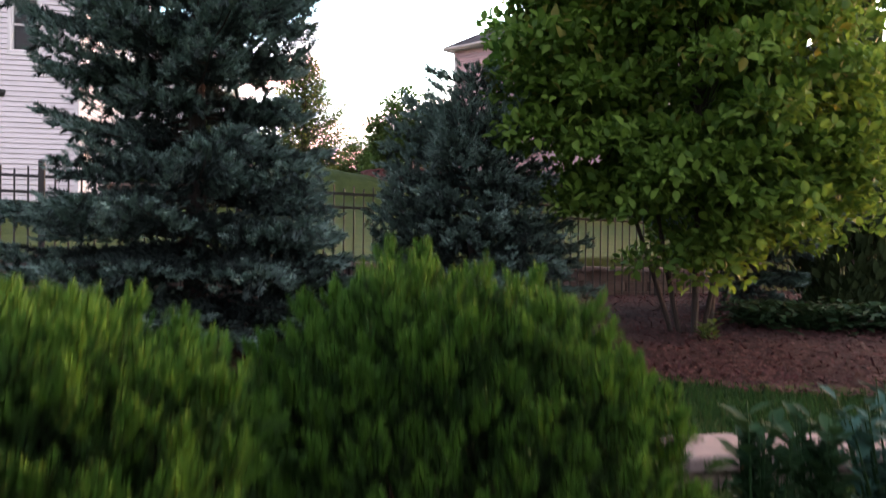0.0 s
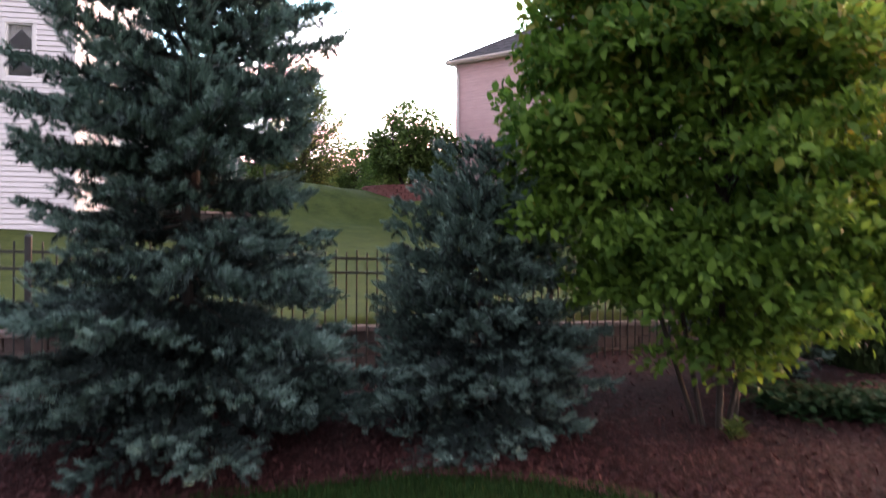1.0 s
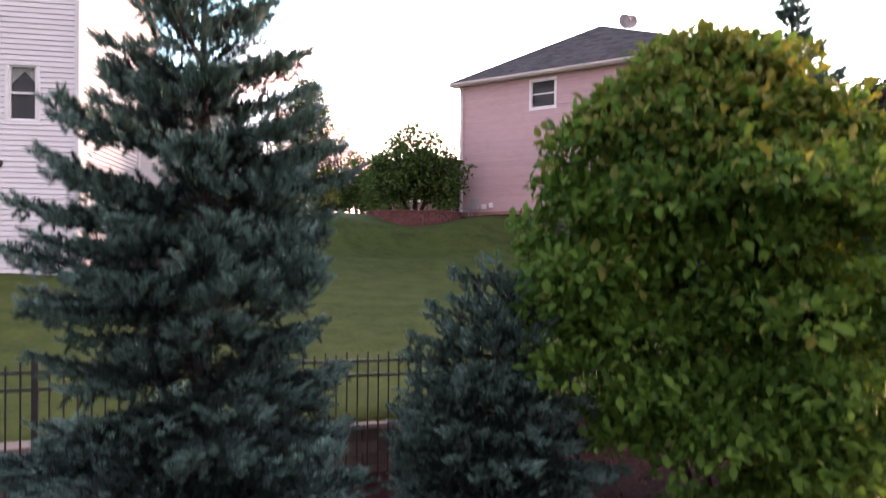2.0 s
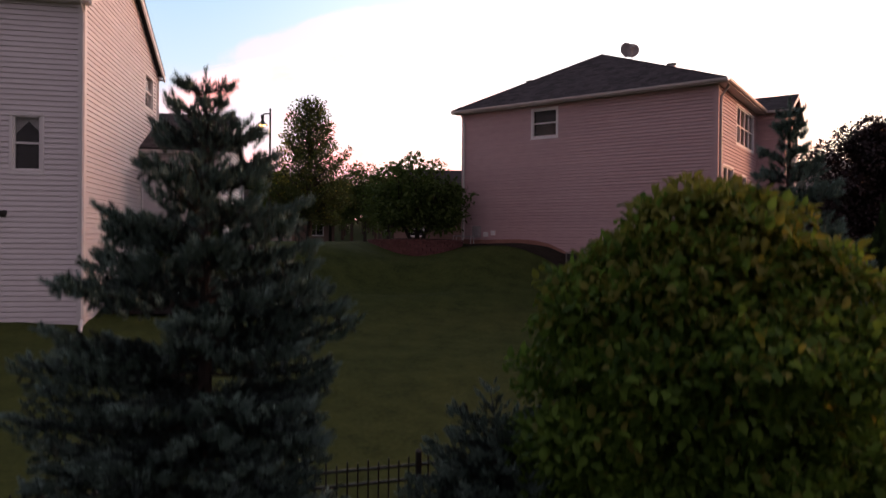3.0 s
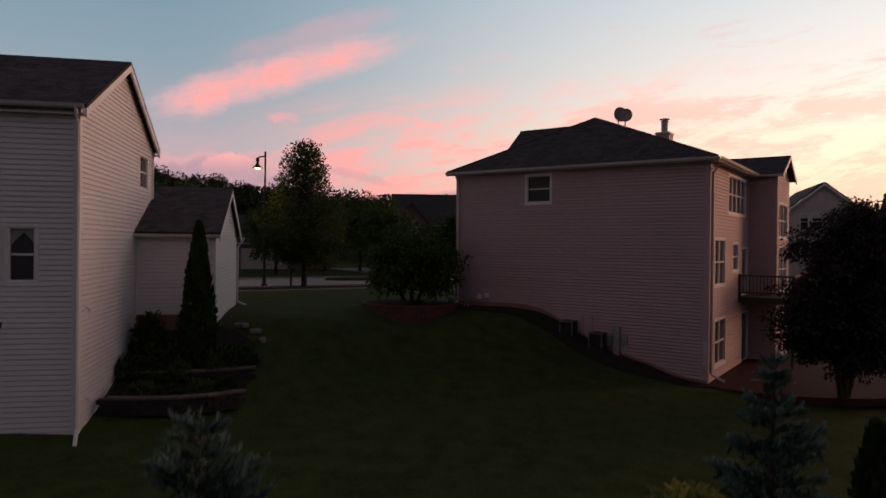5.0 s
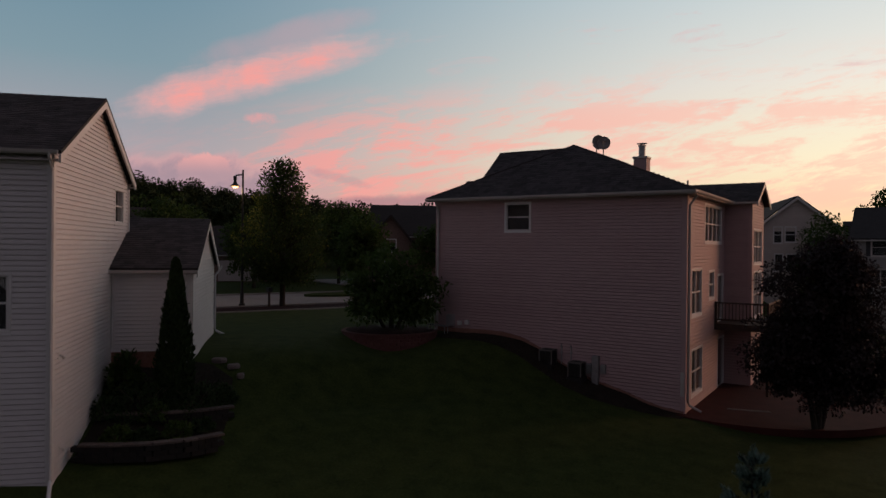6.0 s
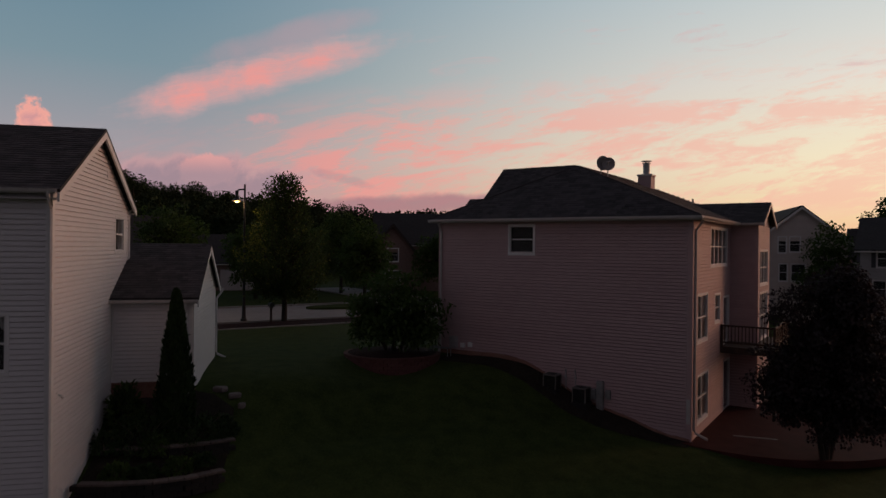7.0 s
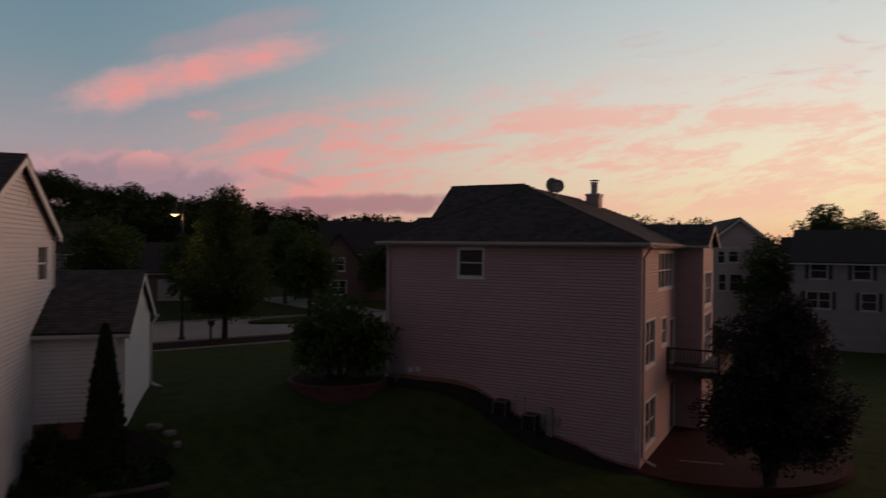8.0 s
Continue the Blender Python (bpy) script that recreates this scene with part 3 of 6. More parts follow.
# the beige house with a hip roof beside the lawn
H2 = thing("house", pose(9.386, 24.716, 0, 0, 0, 55.1), "beige vinyl-sided house with dark hip roof and walk-out basement", "house")
L2, E2 = 10.83, 10.09
S2 = Wall((0, L2, 0), (0, -1, 0), (-1, 0, 0))         # long side facing the lawn; s runs from the street end to the rear corner
R2 = Wall((0, 0, 0), (1, 0, 0), (0, -1, 0))           # rear
side_win = (L2 - 7.34, L2 - 6.26, 8.70, 9.80)
build_wall(H2, S2, L2, 1.5, E2, [side_win], COURSE2, M_PINKSIDE)
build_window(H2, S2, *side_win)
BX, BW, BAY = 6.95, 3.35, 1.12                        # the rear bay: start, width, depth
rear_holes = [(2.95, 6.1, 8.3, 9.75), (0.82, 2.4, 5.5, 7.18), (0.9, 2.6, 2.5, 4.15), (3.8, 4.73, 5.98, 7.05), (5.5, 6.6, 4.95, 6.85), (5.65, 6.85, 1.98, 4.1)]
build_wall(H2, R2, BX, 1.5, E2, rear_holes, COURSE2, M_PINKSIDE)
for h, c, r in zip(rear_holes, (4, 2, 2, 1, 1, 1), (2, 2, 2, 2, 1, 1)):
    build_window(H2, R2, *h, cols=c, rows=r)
part("corner_trim", Geo().box(-0.055, -0.055, 1.5, 0.12, -0.003, E2).box(-0.055, -0.003, 1.5, -0.003, 0.12, E2), M_PINKSIDE, H2)
part("corner_trim", Geo().box(-0.055, L2 - 0.09, 3.2, -0.003, L2 + 0.05, E2), M_PINKSIDE, H2)
part("corner_cover", Geo().bevel_box(-0.075, 0.0, 2.62, -0.056, 0.13, 3.5, 0.006), M_GUTTER, H2, "pale length of corner cover")
part("wall", Geo().box(0, L2 - 0.15, 2.5, 13.3, L2, E2).box(13.15, 0.0, 1.5, 13.3, L2 - 0.15, E2).box(BX + BW, 0.0, 1.5, 13.15, 0.15, E2), M_PINKSIDE, H2)
# rear bay with its own small gable
B2a = Wall((BX, 0, 0), (0, -1, 0), (-1, 0, 0))
B2b = Wall((BX, -BAY, 0), (1, 0, 0), (0, -1, 0))
build_wall(H2, B2a, BAY, 1.5, E2, [], COURSE2, M_PINKSIDE)
bay_holes = [(0.55, 2.75, 7.4, 8.85), (0.55, 2.75, 4.95, 6.95)]
build_wall(H2, B2b, BW, 1.5, E2, bay_holes, COURSE2, M_PINKSIDE, gable=(BW / 2, E2 + 0.86))
for h in bay_holes:
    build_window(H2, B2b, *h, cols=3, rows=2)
part("corner_trim", Geo().box(BX - 0.055, -BAY - 0.055, 1.5, BX + 0.1, -BAY - 0.003, E2).box(BX - 0.055, -BAY - 0.003, 1.5, BX - 0.003, -BAY + 0.1, E2), M_PINKSIDE, H2)
part("wall", Geo().box(BX + BW - 0.16, -BAY + 0.16, 1.5, BX + BW, 0, E2), M_PINKSIDE, H2)
OV = 0.38
e0 = E2 + 0.02
AP, AR = (2.75, 5.48, 12.5), (10.3, 5.48, 12.5)       # the ends of the main ridge
ey = L2 + OV
roof_plane(H2, [(-OV, ey, e0), (-OV, -OV, e0), AP])
roof_plane(H2, [(-OV, -OV, e0), (13.68, -OV, e0), AR, AP])
roof_plane(H2, [(13.68, ey, e0), (-OV, ey, e0), AP, AR])
roof_plane(H2, [(13.68, -OV, e0), (13.68, ey, e0), AR])
# the tall front gable, hipped towards the rear, and the small gable beside it
FX2, FZ2, FY2 = 7.72, 13.16, 11.84
roof_plane(H2, [(3.9, FY2, 10.1), (3.9, 6.0, 10.1), (6.52, 5.6, 12.2), (FX2, 7.6, FZ2), (FX2, FY2, FZ2)])
roof_plane(H2, [(11.54, 6.0, 10.1), (11.54, FY2, 10.1), (FX2, FY2, FZ2), (FX2, 7.6, FZ2), (8.92, 5.6, 12.2)])
roof_plane(H2, [(6.52, 5.6, 12.2), (8.92, 5.6, 12.2), (FX2, 7.6, FZ2)])
part("wall", Geo().slab([(4.2, FY2 - 0.3, 10.1), (11.24, FY2 - 0.3, 10.1), (FX2, FY2 - 0.3, FZ2 - 0.2)], 0.15).box(4.2, L2, 2.5, 11.24, FY2 - 0.3, 10.1), M_PINKSIDE, H2)
roof_plane(H2, [(2.75, FY2 + 0.06, 10.1), (2.75, 8.0, 10.1), (4.3, 8.0, 11.34), (4.3, FY2 + 0.06, 11.34)])
roof_plane(H2, [(5.85, 8.0, 10.1), (5.85, FY2 + 0.06, 10.1), (4.3, FY2 + 0.06, 11.34), (4.3, 8.0, 11.34)])
part("wall", Geo().slab([(2.95, FY2 - 0.24, 10.1), (5.65, FY2 - 0.24, 10.1), (4.3, FY2 - 0.24, 11.2)], 0.15).box(2.95, L2, 2.5, 4.2, FY2 - 0.24, 10.1), M_PINKSIDE, H2)
part("ridge_cap", Geo().tube([(FX2, 7.6, FZ2 + 0.01), (FX2, FY2 + 0.02, FZ2 + 0.01)], 0.035, 6), M_SHINGLE, H2)
part("ridge_cap", Geo().tube([(-OV, ey, e0 + 0.02), (AP[0], AP[1], AP[2] + 0.01), (-OV, -OV, e0 + 0.02)], 0.03, 6), M_SHINGLE, H2)
part("ridge_cap", Geo().tube([(AP[0], AP[1], AP[2] + 0.01), (AR[0], AR[1], AR[2] + 0.01)], 0.03, 6), M_SHINGLE, H2)
bm_, bt_ = BX + BW / 2, E2 + 0.99
roof_plane(H2, [(BX - 0.3, 0.8, e0), (BX - 0.3, -BAY - 0.3, e0), (bm_, -BAY - 0.3, bt_), (bm_, 2.6, bt_)])
roof_plane(H2, [(BX + BW + 0.3, -BAY - 0.3, e0), (BX + BW + 0.3, 0.8, e0), (bm_, 2.6, bt_), (bm_, -BAY - 0.3, bt_)])
for sx in (BX - 0.3, BX + BW + 0.3):
    rake(H2, sx, e0 - 0.02, bm_, bt_ - 0.03, -BAY - 0.325, -BAY - 0.28, 0.17, M_GUTTER)
part("soffit", Geo().box(-OV, -OV, E2 - 0.1, 0.02, ey - 0.03, E2 - 0.06).box(0.02, -OV, E2 - 0.1, BX, 0.02, E2 - 0.06), M_GUTTER, H2)
part("fascia", Geo().box(-OV - 0.02, -OV, E2 - 0.14, -OV, ey - 0.03, e0), M_GUTTER, H2)
part("fascia", Geo().box(-OV, -OV - 0.02, E2 - 0.14, BX - 0.3, -OV, e0), M_GUTTER, H2)
gutter_run(H2, (-OV - 0.02, -OV - 0.05, e0 - 0.01), (-OV - 0.02, ey - 0.03, e0 - 0.01), (-1, 0, 0))
gutter_run(H2, (-OV, -OV - 0.02, e0 - 0.01), (BX - 0.3, -OV - 0.02, e0 - 0.01), (0, -1, 0))
gutter_run(H2, (BX - 0.3, -OV, e0 - 0.02), (BX - 0.3, -BAY - 0.28, e0 - 0.02), (-1, 0, 0))
downspout(H2, -0.02, L2 - 0.1, e0 - 0.1, 4.15, (-1, 0, 0), (-0.9, -0.2, 0))
downspout(H2, 0.2, -0.02, e0 - 0.1, 2.05, (0, -1, 0), (0.2, -0.8, 0))

# the pale house with a gable and an attached garage
H1 = thing("house", pose(-9.09, 16.955, 0, 0, 0, 101.0), "pale grey vinyl-sided house with dark gable roof and attached garage", "house")
R1 = Wall((0, 14.0, 0), (0, -1, 0), (-1, 0, 0))       # rear, facing the camera
S1 = Wall((0, 0, 0), (1, 0, 0), (0, -1, 0))           # gable end facing the lawn
E1, D1, A1, Z1 = 10.16, 7.65, 12.12, 2.1
rw = (14.0 - 1.54, 14.0 - 0.94, 5.88, 7.18)
build_wall(H1, R1, 14.0, Z1, E1, [rw], COURSE1, M_WHITESIDE, single=True)
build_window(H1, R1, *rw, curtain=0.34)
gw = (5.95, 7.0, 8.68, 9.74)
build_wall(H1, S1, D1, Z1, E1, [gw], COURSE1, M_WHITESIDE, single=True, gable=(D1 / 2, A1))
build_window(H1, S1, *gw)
part("foundation", Geo().box(0.01, 0.01, 1.2, D1, 14, Z1), M_FOUND, H1)
part("corner_trim", Geo().box(-0.055, -0.055, Z1, 0.1, -0.004, E1).box(-0.055, -0.004, Z1, -0.004, 0.1, E1), M_TRIM, H1)
part("corner_trim", Geo().box(D1 - 0.1, -0.05, 6.8, D1 + 0.02, -0.004, E1), M_TRIM, H1)
part("wall", Geo().box(D1 - 0.16, 0, 2, D1, 14, E1).box(0, 13.84, 2, D1, 14, E1), M_WHITESIDE, H1)
sl = (A1 - E1) / (D1 / 2)
ov = 0.27
roof_plane(H1, [(-ov, 14.3, E1 - ov * sl + 0.14), (-ov, -0.26, E1 - ov * sl + 0.14), (D1 / 2, -0.26, A1 + 0.14), (D1 / 2, 14.3, A1 + 0.14)])
roof_plane(H1, [(D1 + ov, -0.26, E1 - ov * sl + 0.14), (D1 + ov, 14.3, E1 - ov * sl + 0.14), (D1 / 2, 14.3, A1 + 0.14), (D1 / 2, -0.26, A1 + 0.14)])


rake(H1, -ov, E1 - ov * sl + 0.05, D1 / 2, A1 + 0.05, -0.262, -0.21)
rake(H1, D1 + ov, E1 - ov * sl + 0.05, D1 / 2, A1 + 0.05, -0.262, -0.21)
part("soffit", Geo().box(-ov, -0.2, E1 - ov * sl - 0.1, 0.02, 14.2, E1 - ov * sl - 0.06), M_GUTTER, H1)
part("soffit", Geo().box(D1, -0.2, E1 - ov * sl - 0.1, D1 + ov, 14.2, E1 - ov * sl - 0.06), M_GUTTER, H1)
ge = E1 - ov * sl + 0.15
gutter_run(H1, (-ov, 14.3, ge), (-ov, -0.2, ge), (-1, 0, 0))
gutter_run(H1, (D1 + ov, -0.2, ge), (D1 + ov, 14.3, ge), (1, 0, 0))
downspout(H1, -0.03, -0.03, ge - 0.05, 2.02, (-1, 0, 0), (-1.2, -0.3, 0), M_TRIM)
part("downspout", Geo().tube([(D1 + 0.3, -0.03, ge - 0.1), (D1 + 0.02, -0.06, ge - 0.4), (D1 + 0.02, -0.06, 7.6)], 0.045, 6), M_TRIM, H1)
# garage
GX, GY, GD, GE = 5.52, -2.47, 6.5, 7.21
GA = GE + 1.59
G1 = Wall((GX, 0, 0), (0, -1, 0), (-1, 0, 0))
G2 = Wall((GX, GY, 0), (1, 0, 0), (0, -1, 0))
build_wall(H1, G1, -GY, 4.5, GE, [], COURSE1, M_WHITESIDE)
build_wall(H1, G2, GD, 4.2, GE, [], COURSE1, M_WHITESIDE, gable=(GD / 2, GA))
part("foundation", Geo().box(GX + 0.01, GY + 0.01, 2.5, GX + GD, 0, 4.5), M_FOUND, H1)
part("wall", Geo().box(GX + GD - 0.16, GY, 3.5, GX + GD, 4, GE), M_WHITESIDE, H1)
part("corner_trim", Geo().box(GX - 0.05, GY - 0.05, 4.3, GX + 0.09, GY - 0.004, GE).box(GX - 0.05, GY, 4.3, GX - 0.004, GY + 0.1, GE), M_TRIM, H1)
gs = (GA - GE) / (GD / 2)
roof_plane(H1, [(GX - 0.3, 4, GE - 0.3 * gs + 0.13), (GX - 0.3, GY - 0.22, GE - 0.3 * gs + 0.13), (GX + GD / 2, GY - 0.22, GA + 0.13), (GX + GD / 2, 4, GA + 0.13)])
roof_plane(H1, [(GX + GD + 0.3, GY - 0.22, GE - 0.3 * gs + 0.13), (GX + GD + 0.3, 4, GE - 0.3 * gs + 0.13), (GX + GD / 2, 4, GA + 0.13), (GX + GD / 2, GY - 0.22, GA + 0.13)])
rake(H1, GX - 0.3, GE - 0.3 * gs + 0.04, GX + GD / 2, GA + 0.04, GY - 0.222, GY - 0.18)
rake(H1, GX + GD + 0.3, GE - 0.3 * gs + 0.04, GX + GD / 2, GA + 0.04, GY - 0.222, GY - 0.18)
gg = GE - 0.3 * gs + 0.07
gutter_run(H1, (GX - 0.3, 0, gg), (GX - 0.3, GY - 0.2, gg), (-1, 0, 0))
downspout(H1, GX - 0.02, GY + 0.2, gg - 0.05, 4.0, (-1, 0, 0), (-0.8, -0.4, 0), M_TRIM)
downspout(H1, GX + GD - 0.1, GY - 0.02, gg - 0.05, 4.15, (0, -1, 0), (-0.3, -0.9, 0), M_TRIM)
part("downspout", Geo().tube([(GX - 0.05, -0.08, gg - 0.1), (GX - 0.05, -0.08, 4.6)], 0.03, 6), M_TRIM, H1)


# ---- plants ----
SMALL_V, SMALL_F = [(0, 0, 0), (0.34, 0.5, 0.08), (0, 1, -0.06), (-0.34, 0.5, 0.08)], [(0, 1, 2), (0, 2, 3)]

def build_spruce(x, y, z0, z1, profile, tiers, label, shoot=0.11, seed=1, pad=1.0):
    """A conifer in whorls: trunk, boughs that carry flat layered sprays, and needle shoots along them; the outermost shoots are the pale new growth.
    profile: (height above the foot, reach of the boughs) from the bottom up."""
    r = np.random.RandomState(seed)
    tree = thing("spruce_tree", pose(x, y, z0), label, "tree")
    h = z1 - z0
    part("trunk", Geo().tube([(0, 0, -0.15), (0.01, 0, h * 0.3), (0.0, 0.02, h * 0.7), (0, 0, h * 0.98)], [0.10 * h / 5, 0.075 * h / 5, 0.035 * h / 5, 0.006], 10), M_DARKBARK, tree)
    limbs = Geo()
    P, A, F = [], [], []
    up = np.array([0, 0, 1.0])
    pz, pr = [p[0] for p in profile], [p[1] for p in profile]
    for t in range(tiers):
        f = (t + 0.4) / tiers
        zt = h * (0.07 + 0.91 * f)
        reach = float(np.interp(zt, pz, pr))
        nb = int(5.5 + 5.5 * reach)
        turn = r.uniform(0, math.tau)
        for b in range(nb):
            a = turn + (b + r.uniform(-0.35, 0.35)) * math.tau / nb
            ln = reach * r.uniform(0.70, 1.14)
            rise = (-0.30 + 0.62 * f + r.uniform(-0.12, 0.12)) * ln
            d = np.array([math.cos(a), math.sin(a), 0.0])
            side = np.array([-d[1], d[0], 0.0])
            zj = zt + r.uniform(-0.55, 0.55) * h / tiers

            def at(u):
                return d * ln * u + np.array([0, 0, zj + rise * u + 0.11 * ln * u ** 3 - 0.08 * ln * u * (1 - u)])
            limbs.tube([at(0), at(0.4), at(0.75), at(0.97)], [0.016 * h / 5, 0.011 * h / 5, 0.007 * h / 5, 0.003], 4, False)
            n = max(4, int(ln / 0.066))
            for i in range(n):
                u = 0.16 + 0.84 * (i + r.uniform(0, 0.8)) / n
                p = at(min(u, 1.0))
                for s in (-1, 1):
                    w = (0.07 + pad * 0.36 * ln * (1.02 - u) ** 0.65 * min(1, u * 2.6)) * r.uniform(0.6, 1.15)
                    sd = unit(d * r.uniform(0.55, 1.0) + side * s * r.uniform(0.6, 1.0) + up * (r.uniform(-0.16, 0.04) + 0.35 * f))
                    k = max(1, int(w / (shoot * 0.46)))
                    for j in range(k):
                        v = (j + 0.7) / k
                        P.append(p + sd * w * v - up * (0.25 * w * v * v + r.normal() * 0.022))
                        A.append(sd + np.cross(sd, up) * r.uniform(-0.55, 0.55) + up * (r.uniform(0.0, 0.5) + 0.6 * f))
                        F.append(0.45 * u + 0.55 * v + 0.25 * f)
                    if r.uniform() < 0.5 * (1 - f):
                        P.append(p + sd * w * r.uniform(0.3, 0.9) - up * 0.03)
                        A.append(sd * r.uniform(0.4, 1.0) - up * r.uniform(0.4, 1.0))
                        F.append(0.45)
                P.append(p + up * 0.01)
                A.append(d * 0.9 + up * r.uniform(0.15, 0.6) + side * r.uniform(-0.4, 0.4))
                F.append(u + 0.2 * f)
            for j in range(4):
                P.append(at(0.9 + 0.03 * j))
                A.append(d + up * r.uniform(0.0, 0.6) + side * r.uniform(-0.7, 0.7))
                F.append(1.0)
    for i in range(int(26 * h)):
        f = r.uniform(0.5, 0.97)
        a = r.uniform(0, math.tau)
        k = r.uniform(0.02, 0.3) * float(np.interp(h * f, pz, pr))
        P.append(np.array([k * math.cos(a), k * math.sin(a), h * f]))
        A.append(np.array([math.cos(a), math.sin(a), r.uniform(0.5, 1.6)]))
        F.append(r.uniform(0.6, 1.1))
    for i in range(26):
        P.append(np.array([0, 0, h * (0.86 + 0.0055 * i)]))
        A.append(np.array([r.uniform(-0.7, 0.7), r.uniform(-0.7, 0.7), 1.0]))
        F.append(1.0)
    tagged(part("limb", limbs, M_DARKBARK, tree), kind="stuff")
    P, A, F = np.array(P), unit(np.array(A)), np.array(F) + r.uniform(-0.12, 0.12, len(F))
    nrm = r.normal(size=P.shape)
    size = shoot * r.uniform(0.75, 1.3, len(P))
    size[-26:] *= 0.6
    # inner and hanging shoots get the colour darkened for shade, outer ones the pale growth
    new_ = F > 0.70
    scatter("crown", SHOOT_V, SHOOT_F, P[~new_], A[~new_], nrm[~new_], size[~new_], M_SHADENEEDLE, tree)
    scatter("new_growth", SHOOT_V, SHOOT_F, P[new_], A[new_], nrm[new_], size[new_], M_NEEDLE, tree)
    return tree


def crown_points(r, clumps, per, flat=0.75, cover=0.85):
    """Leaf places and outward directions over many overlapping clumps: (centre, radius)."""
    P, D = [], []
    for c, rad in clumps:
        n = max(4, int(per * rad * rad))
        d = unit(r.normal(size=(n, 3)))
        d[:, 2] = np.where(d[:, 2] < -0.5, -d[:, 2], d[:, 2])
        k = r.uniform(cover - 0.35, 1.08, (n, 1))
        P.append(np.array(c) + d * np.array([1, 1, flat]) * rad * k)
        D.append(d)
    return np.vstack(P), np.vstack(D)


def build_broadleaf(x, y, z0, shape, label, material, leaf=0.12, clumps=90, per=900, seed=2, name="tree", stems=None, trunk_r=0.12, clump_r=(0.25, 0.5), template="leaf", droop=0.35, extra=None, flat=0.75):
    """shape: function(r) -> point in the crown in the tree's own space, biased to the shell. stems: tops of the main limbs."""
    r = np.random.RandomState(seed)
    tree = thing(name, pose(x, y, z0), label, "tree" if "tree" in name else "shrub")
    cl = [(shape(r), r.uniform(*clump_r)) for _ in range(clumps)]
    stems = stems or [((0, 0), (0, 0, 1.5))]
    first = True
    for i, (foot, top) in enumerate(stems):
        t = Vector(top)
        f = Vector((*foot, -0.15))
        k = trunk_r * (1 if i == 0 else 0.8)
        part("trunk", Geo().tube([f, f.lerp(t, 0.35) + Vector((r.uniform(-1, 1), r.uniform(-1, 1), 0)) * k * 0.6, f.lerp(t, 0.7) + Vector((r.uniform(-1, 1), r.uniform(-1, 1), 0)) * k * 0.6, t], [k * 1.25, k, k * 0.75, k * 0.45], 9), M_DARKBARK, tree)
    limbs = Geo()
    for c, rad in cl:
        top = Vector(min((s[1] for s in stems), key=lambda s: (Vector(s) - Vector(c)).length))
        foot = Vector((*min(stems, key=lambda s: (Vector(s[1]) - Vector(c)).length)[0], 0))
        base = foot.lerp(top, r.uniform(0.6, 1.0))
        e = Vector(c)
        mid = base.lerp(e, 0.5) + Vector((0, 0, 0.12 * (e - base).length))
        limbs.tube([base, mid, e], [trunk_r * 0.28, trunk_r * 0.16, trunk_r * 0.05], 5, False)
    tagged(part("limb", limbs, M_DARKBARK, tree), kind="stuff")
    P, D = crown_points(r, cl, per, flat)
    A = unit(D * 0.7 + r.normal(size=P.shape) * 0.55 + np.array([0, 0, -droop]))
    Nn = unit(D * 0.6 + np.array([0, 0, 0.9]) + r.normal(size=P.shape) * 0.35)
    tv, tf = {"leaf": (LEAF_V, LEAF_F), "broad": (BROAD_V, BROAD_F), "tuft": (TUFT_V, TUFT_F), "small": (SMALL_V, SMALL_F)}[template]
    pick = r.uniform(size=len(P))
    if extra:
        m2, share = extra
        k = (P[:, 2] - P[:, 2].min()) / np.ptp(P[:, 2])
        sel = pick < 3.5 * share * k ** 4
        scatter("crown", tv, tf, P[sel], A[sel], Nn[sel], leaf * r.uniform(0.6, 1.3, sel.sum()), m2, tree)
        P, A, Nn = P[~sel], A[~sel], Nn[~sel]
    scatter("crown", tv, tf, P, A, Nn, leaf * r.uniform(0.6, 1.3, len(P)), material, tree)
    return tree


def shell(cx, cy, cz, rx, ry, rz, inner=0.55, low=-1.0, box=2.0):
    def f(r):
        while True:
            d = r.normal(size=3)
            d /= np.linalg.norm(d)
            if d[2] > low:
                break
        d = d / (np.abs(d) ** box).sum() ** (1 / box)
        return tuple(np.array((cx, cy, cz)) + d * np.array((rx, ry, rz)) * r.uniform(inner, 1.0))
    return f


def lobed(lobes, inner=0.45):
    """A crown of several unequal lobes: (x, y, z, width, height) each."""
    def f(r):
        x, y, z, w, h = lobes[r.randint(len(lobes))]
        d = r.normal(size=3)
        d /= np.linalg.norm(d)
        return tuple(np.array((x, y, z)) + d * np.array((w, w, h)) * r.uniform(inner, 1.0))
    return f


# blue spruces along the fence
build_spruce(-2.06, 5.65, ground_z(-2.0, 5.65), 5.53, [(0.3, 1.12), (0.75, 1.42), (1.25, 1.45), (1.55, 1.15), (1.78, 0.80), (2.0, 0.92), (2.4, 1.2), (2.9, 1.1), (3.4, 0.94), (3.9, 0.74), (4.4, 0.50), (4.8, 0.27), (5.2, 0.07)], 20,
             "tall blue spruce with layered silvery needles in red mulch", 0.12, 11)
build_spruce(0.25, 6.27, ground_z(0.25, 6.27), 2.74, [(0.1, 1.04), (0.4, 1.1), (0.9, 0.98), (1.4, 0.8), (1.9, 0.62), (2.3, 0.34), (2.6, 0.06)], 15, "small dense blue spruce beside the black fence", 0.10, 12)
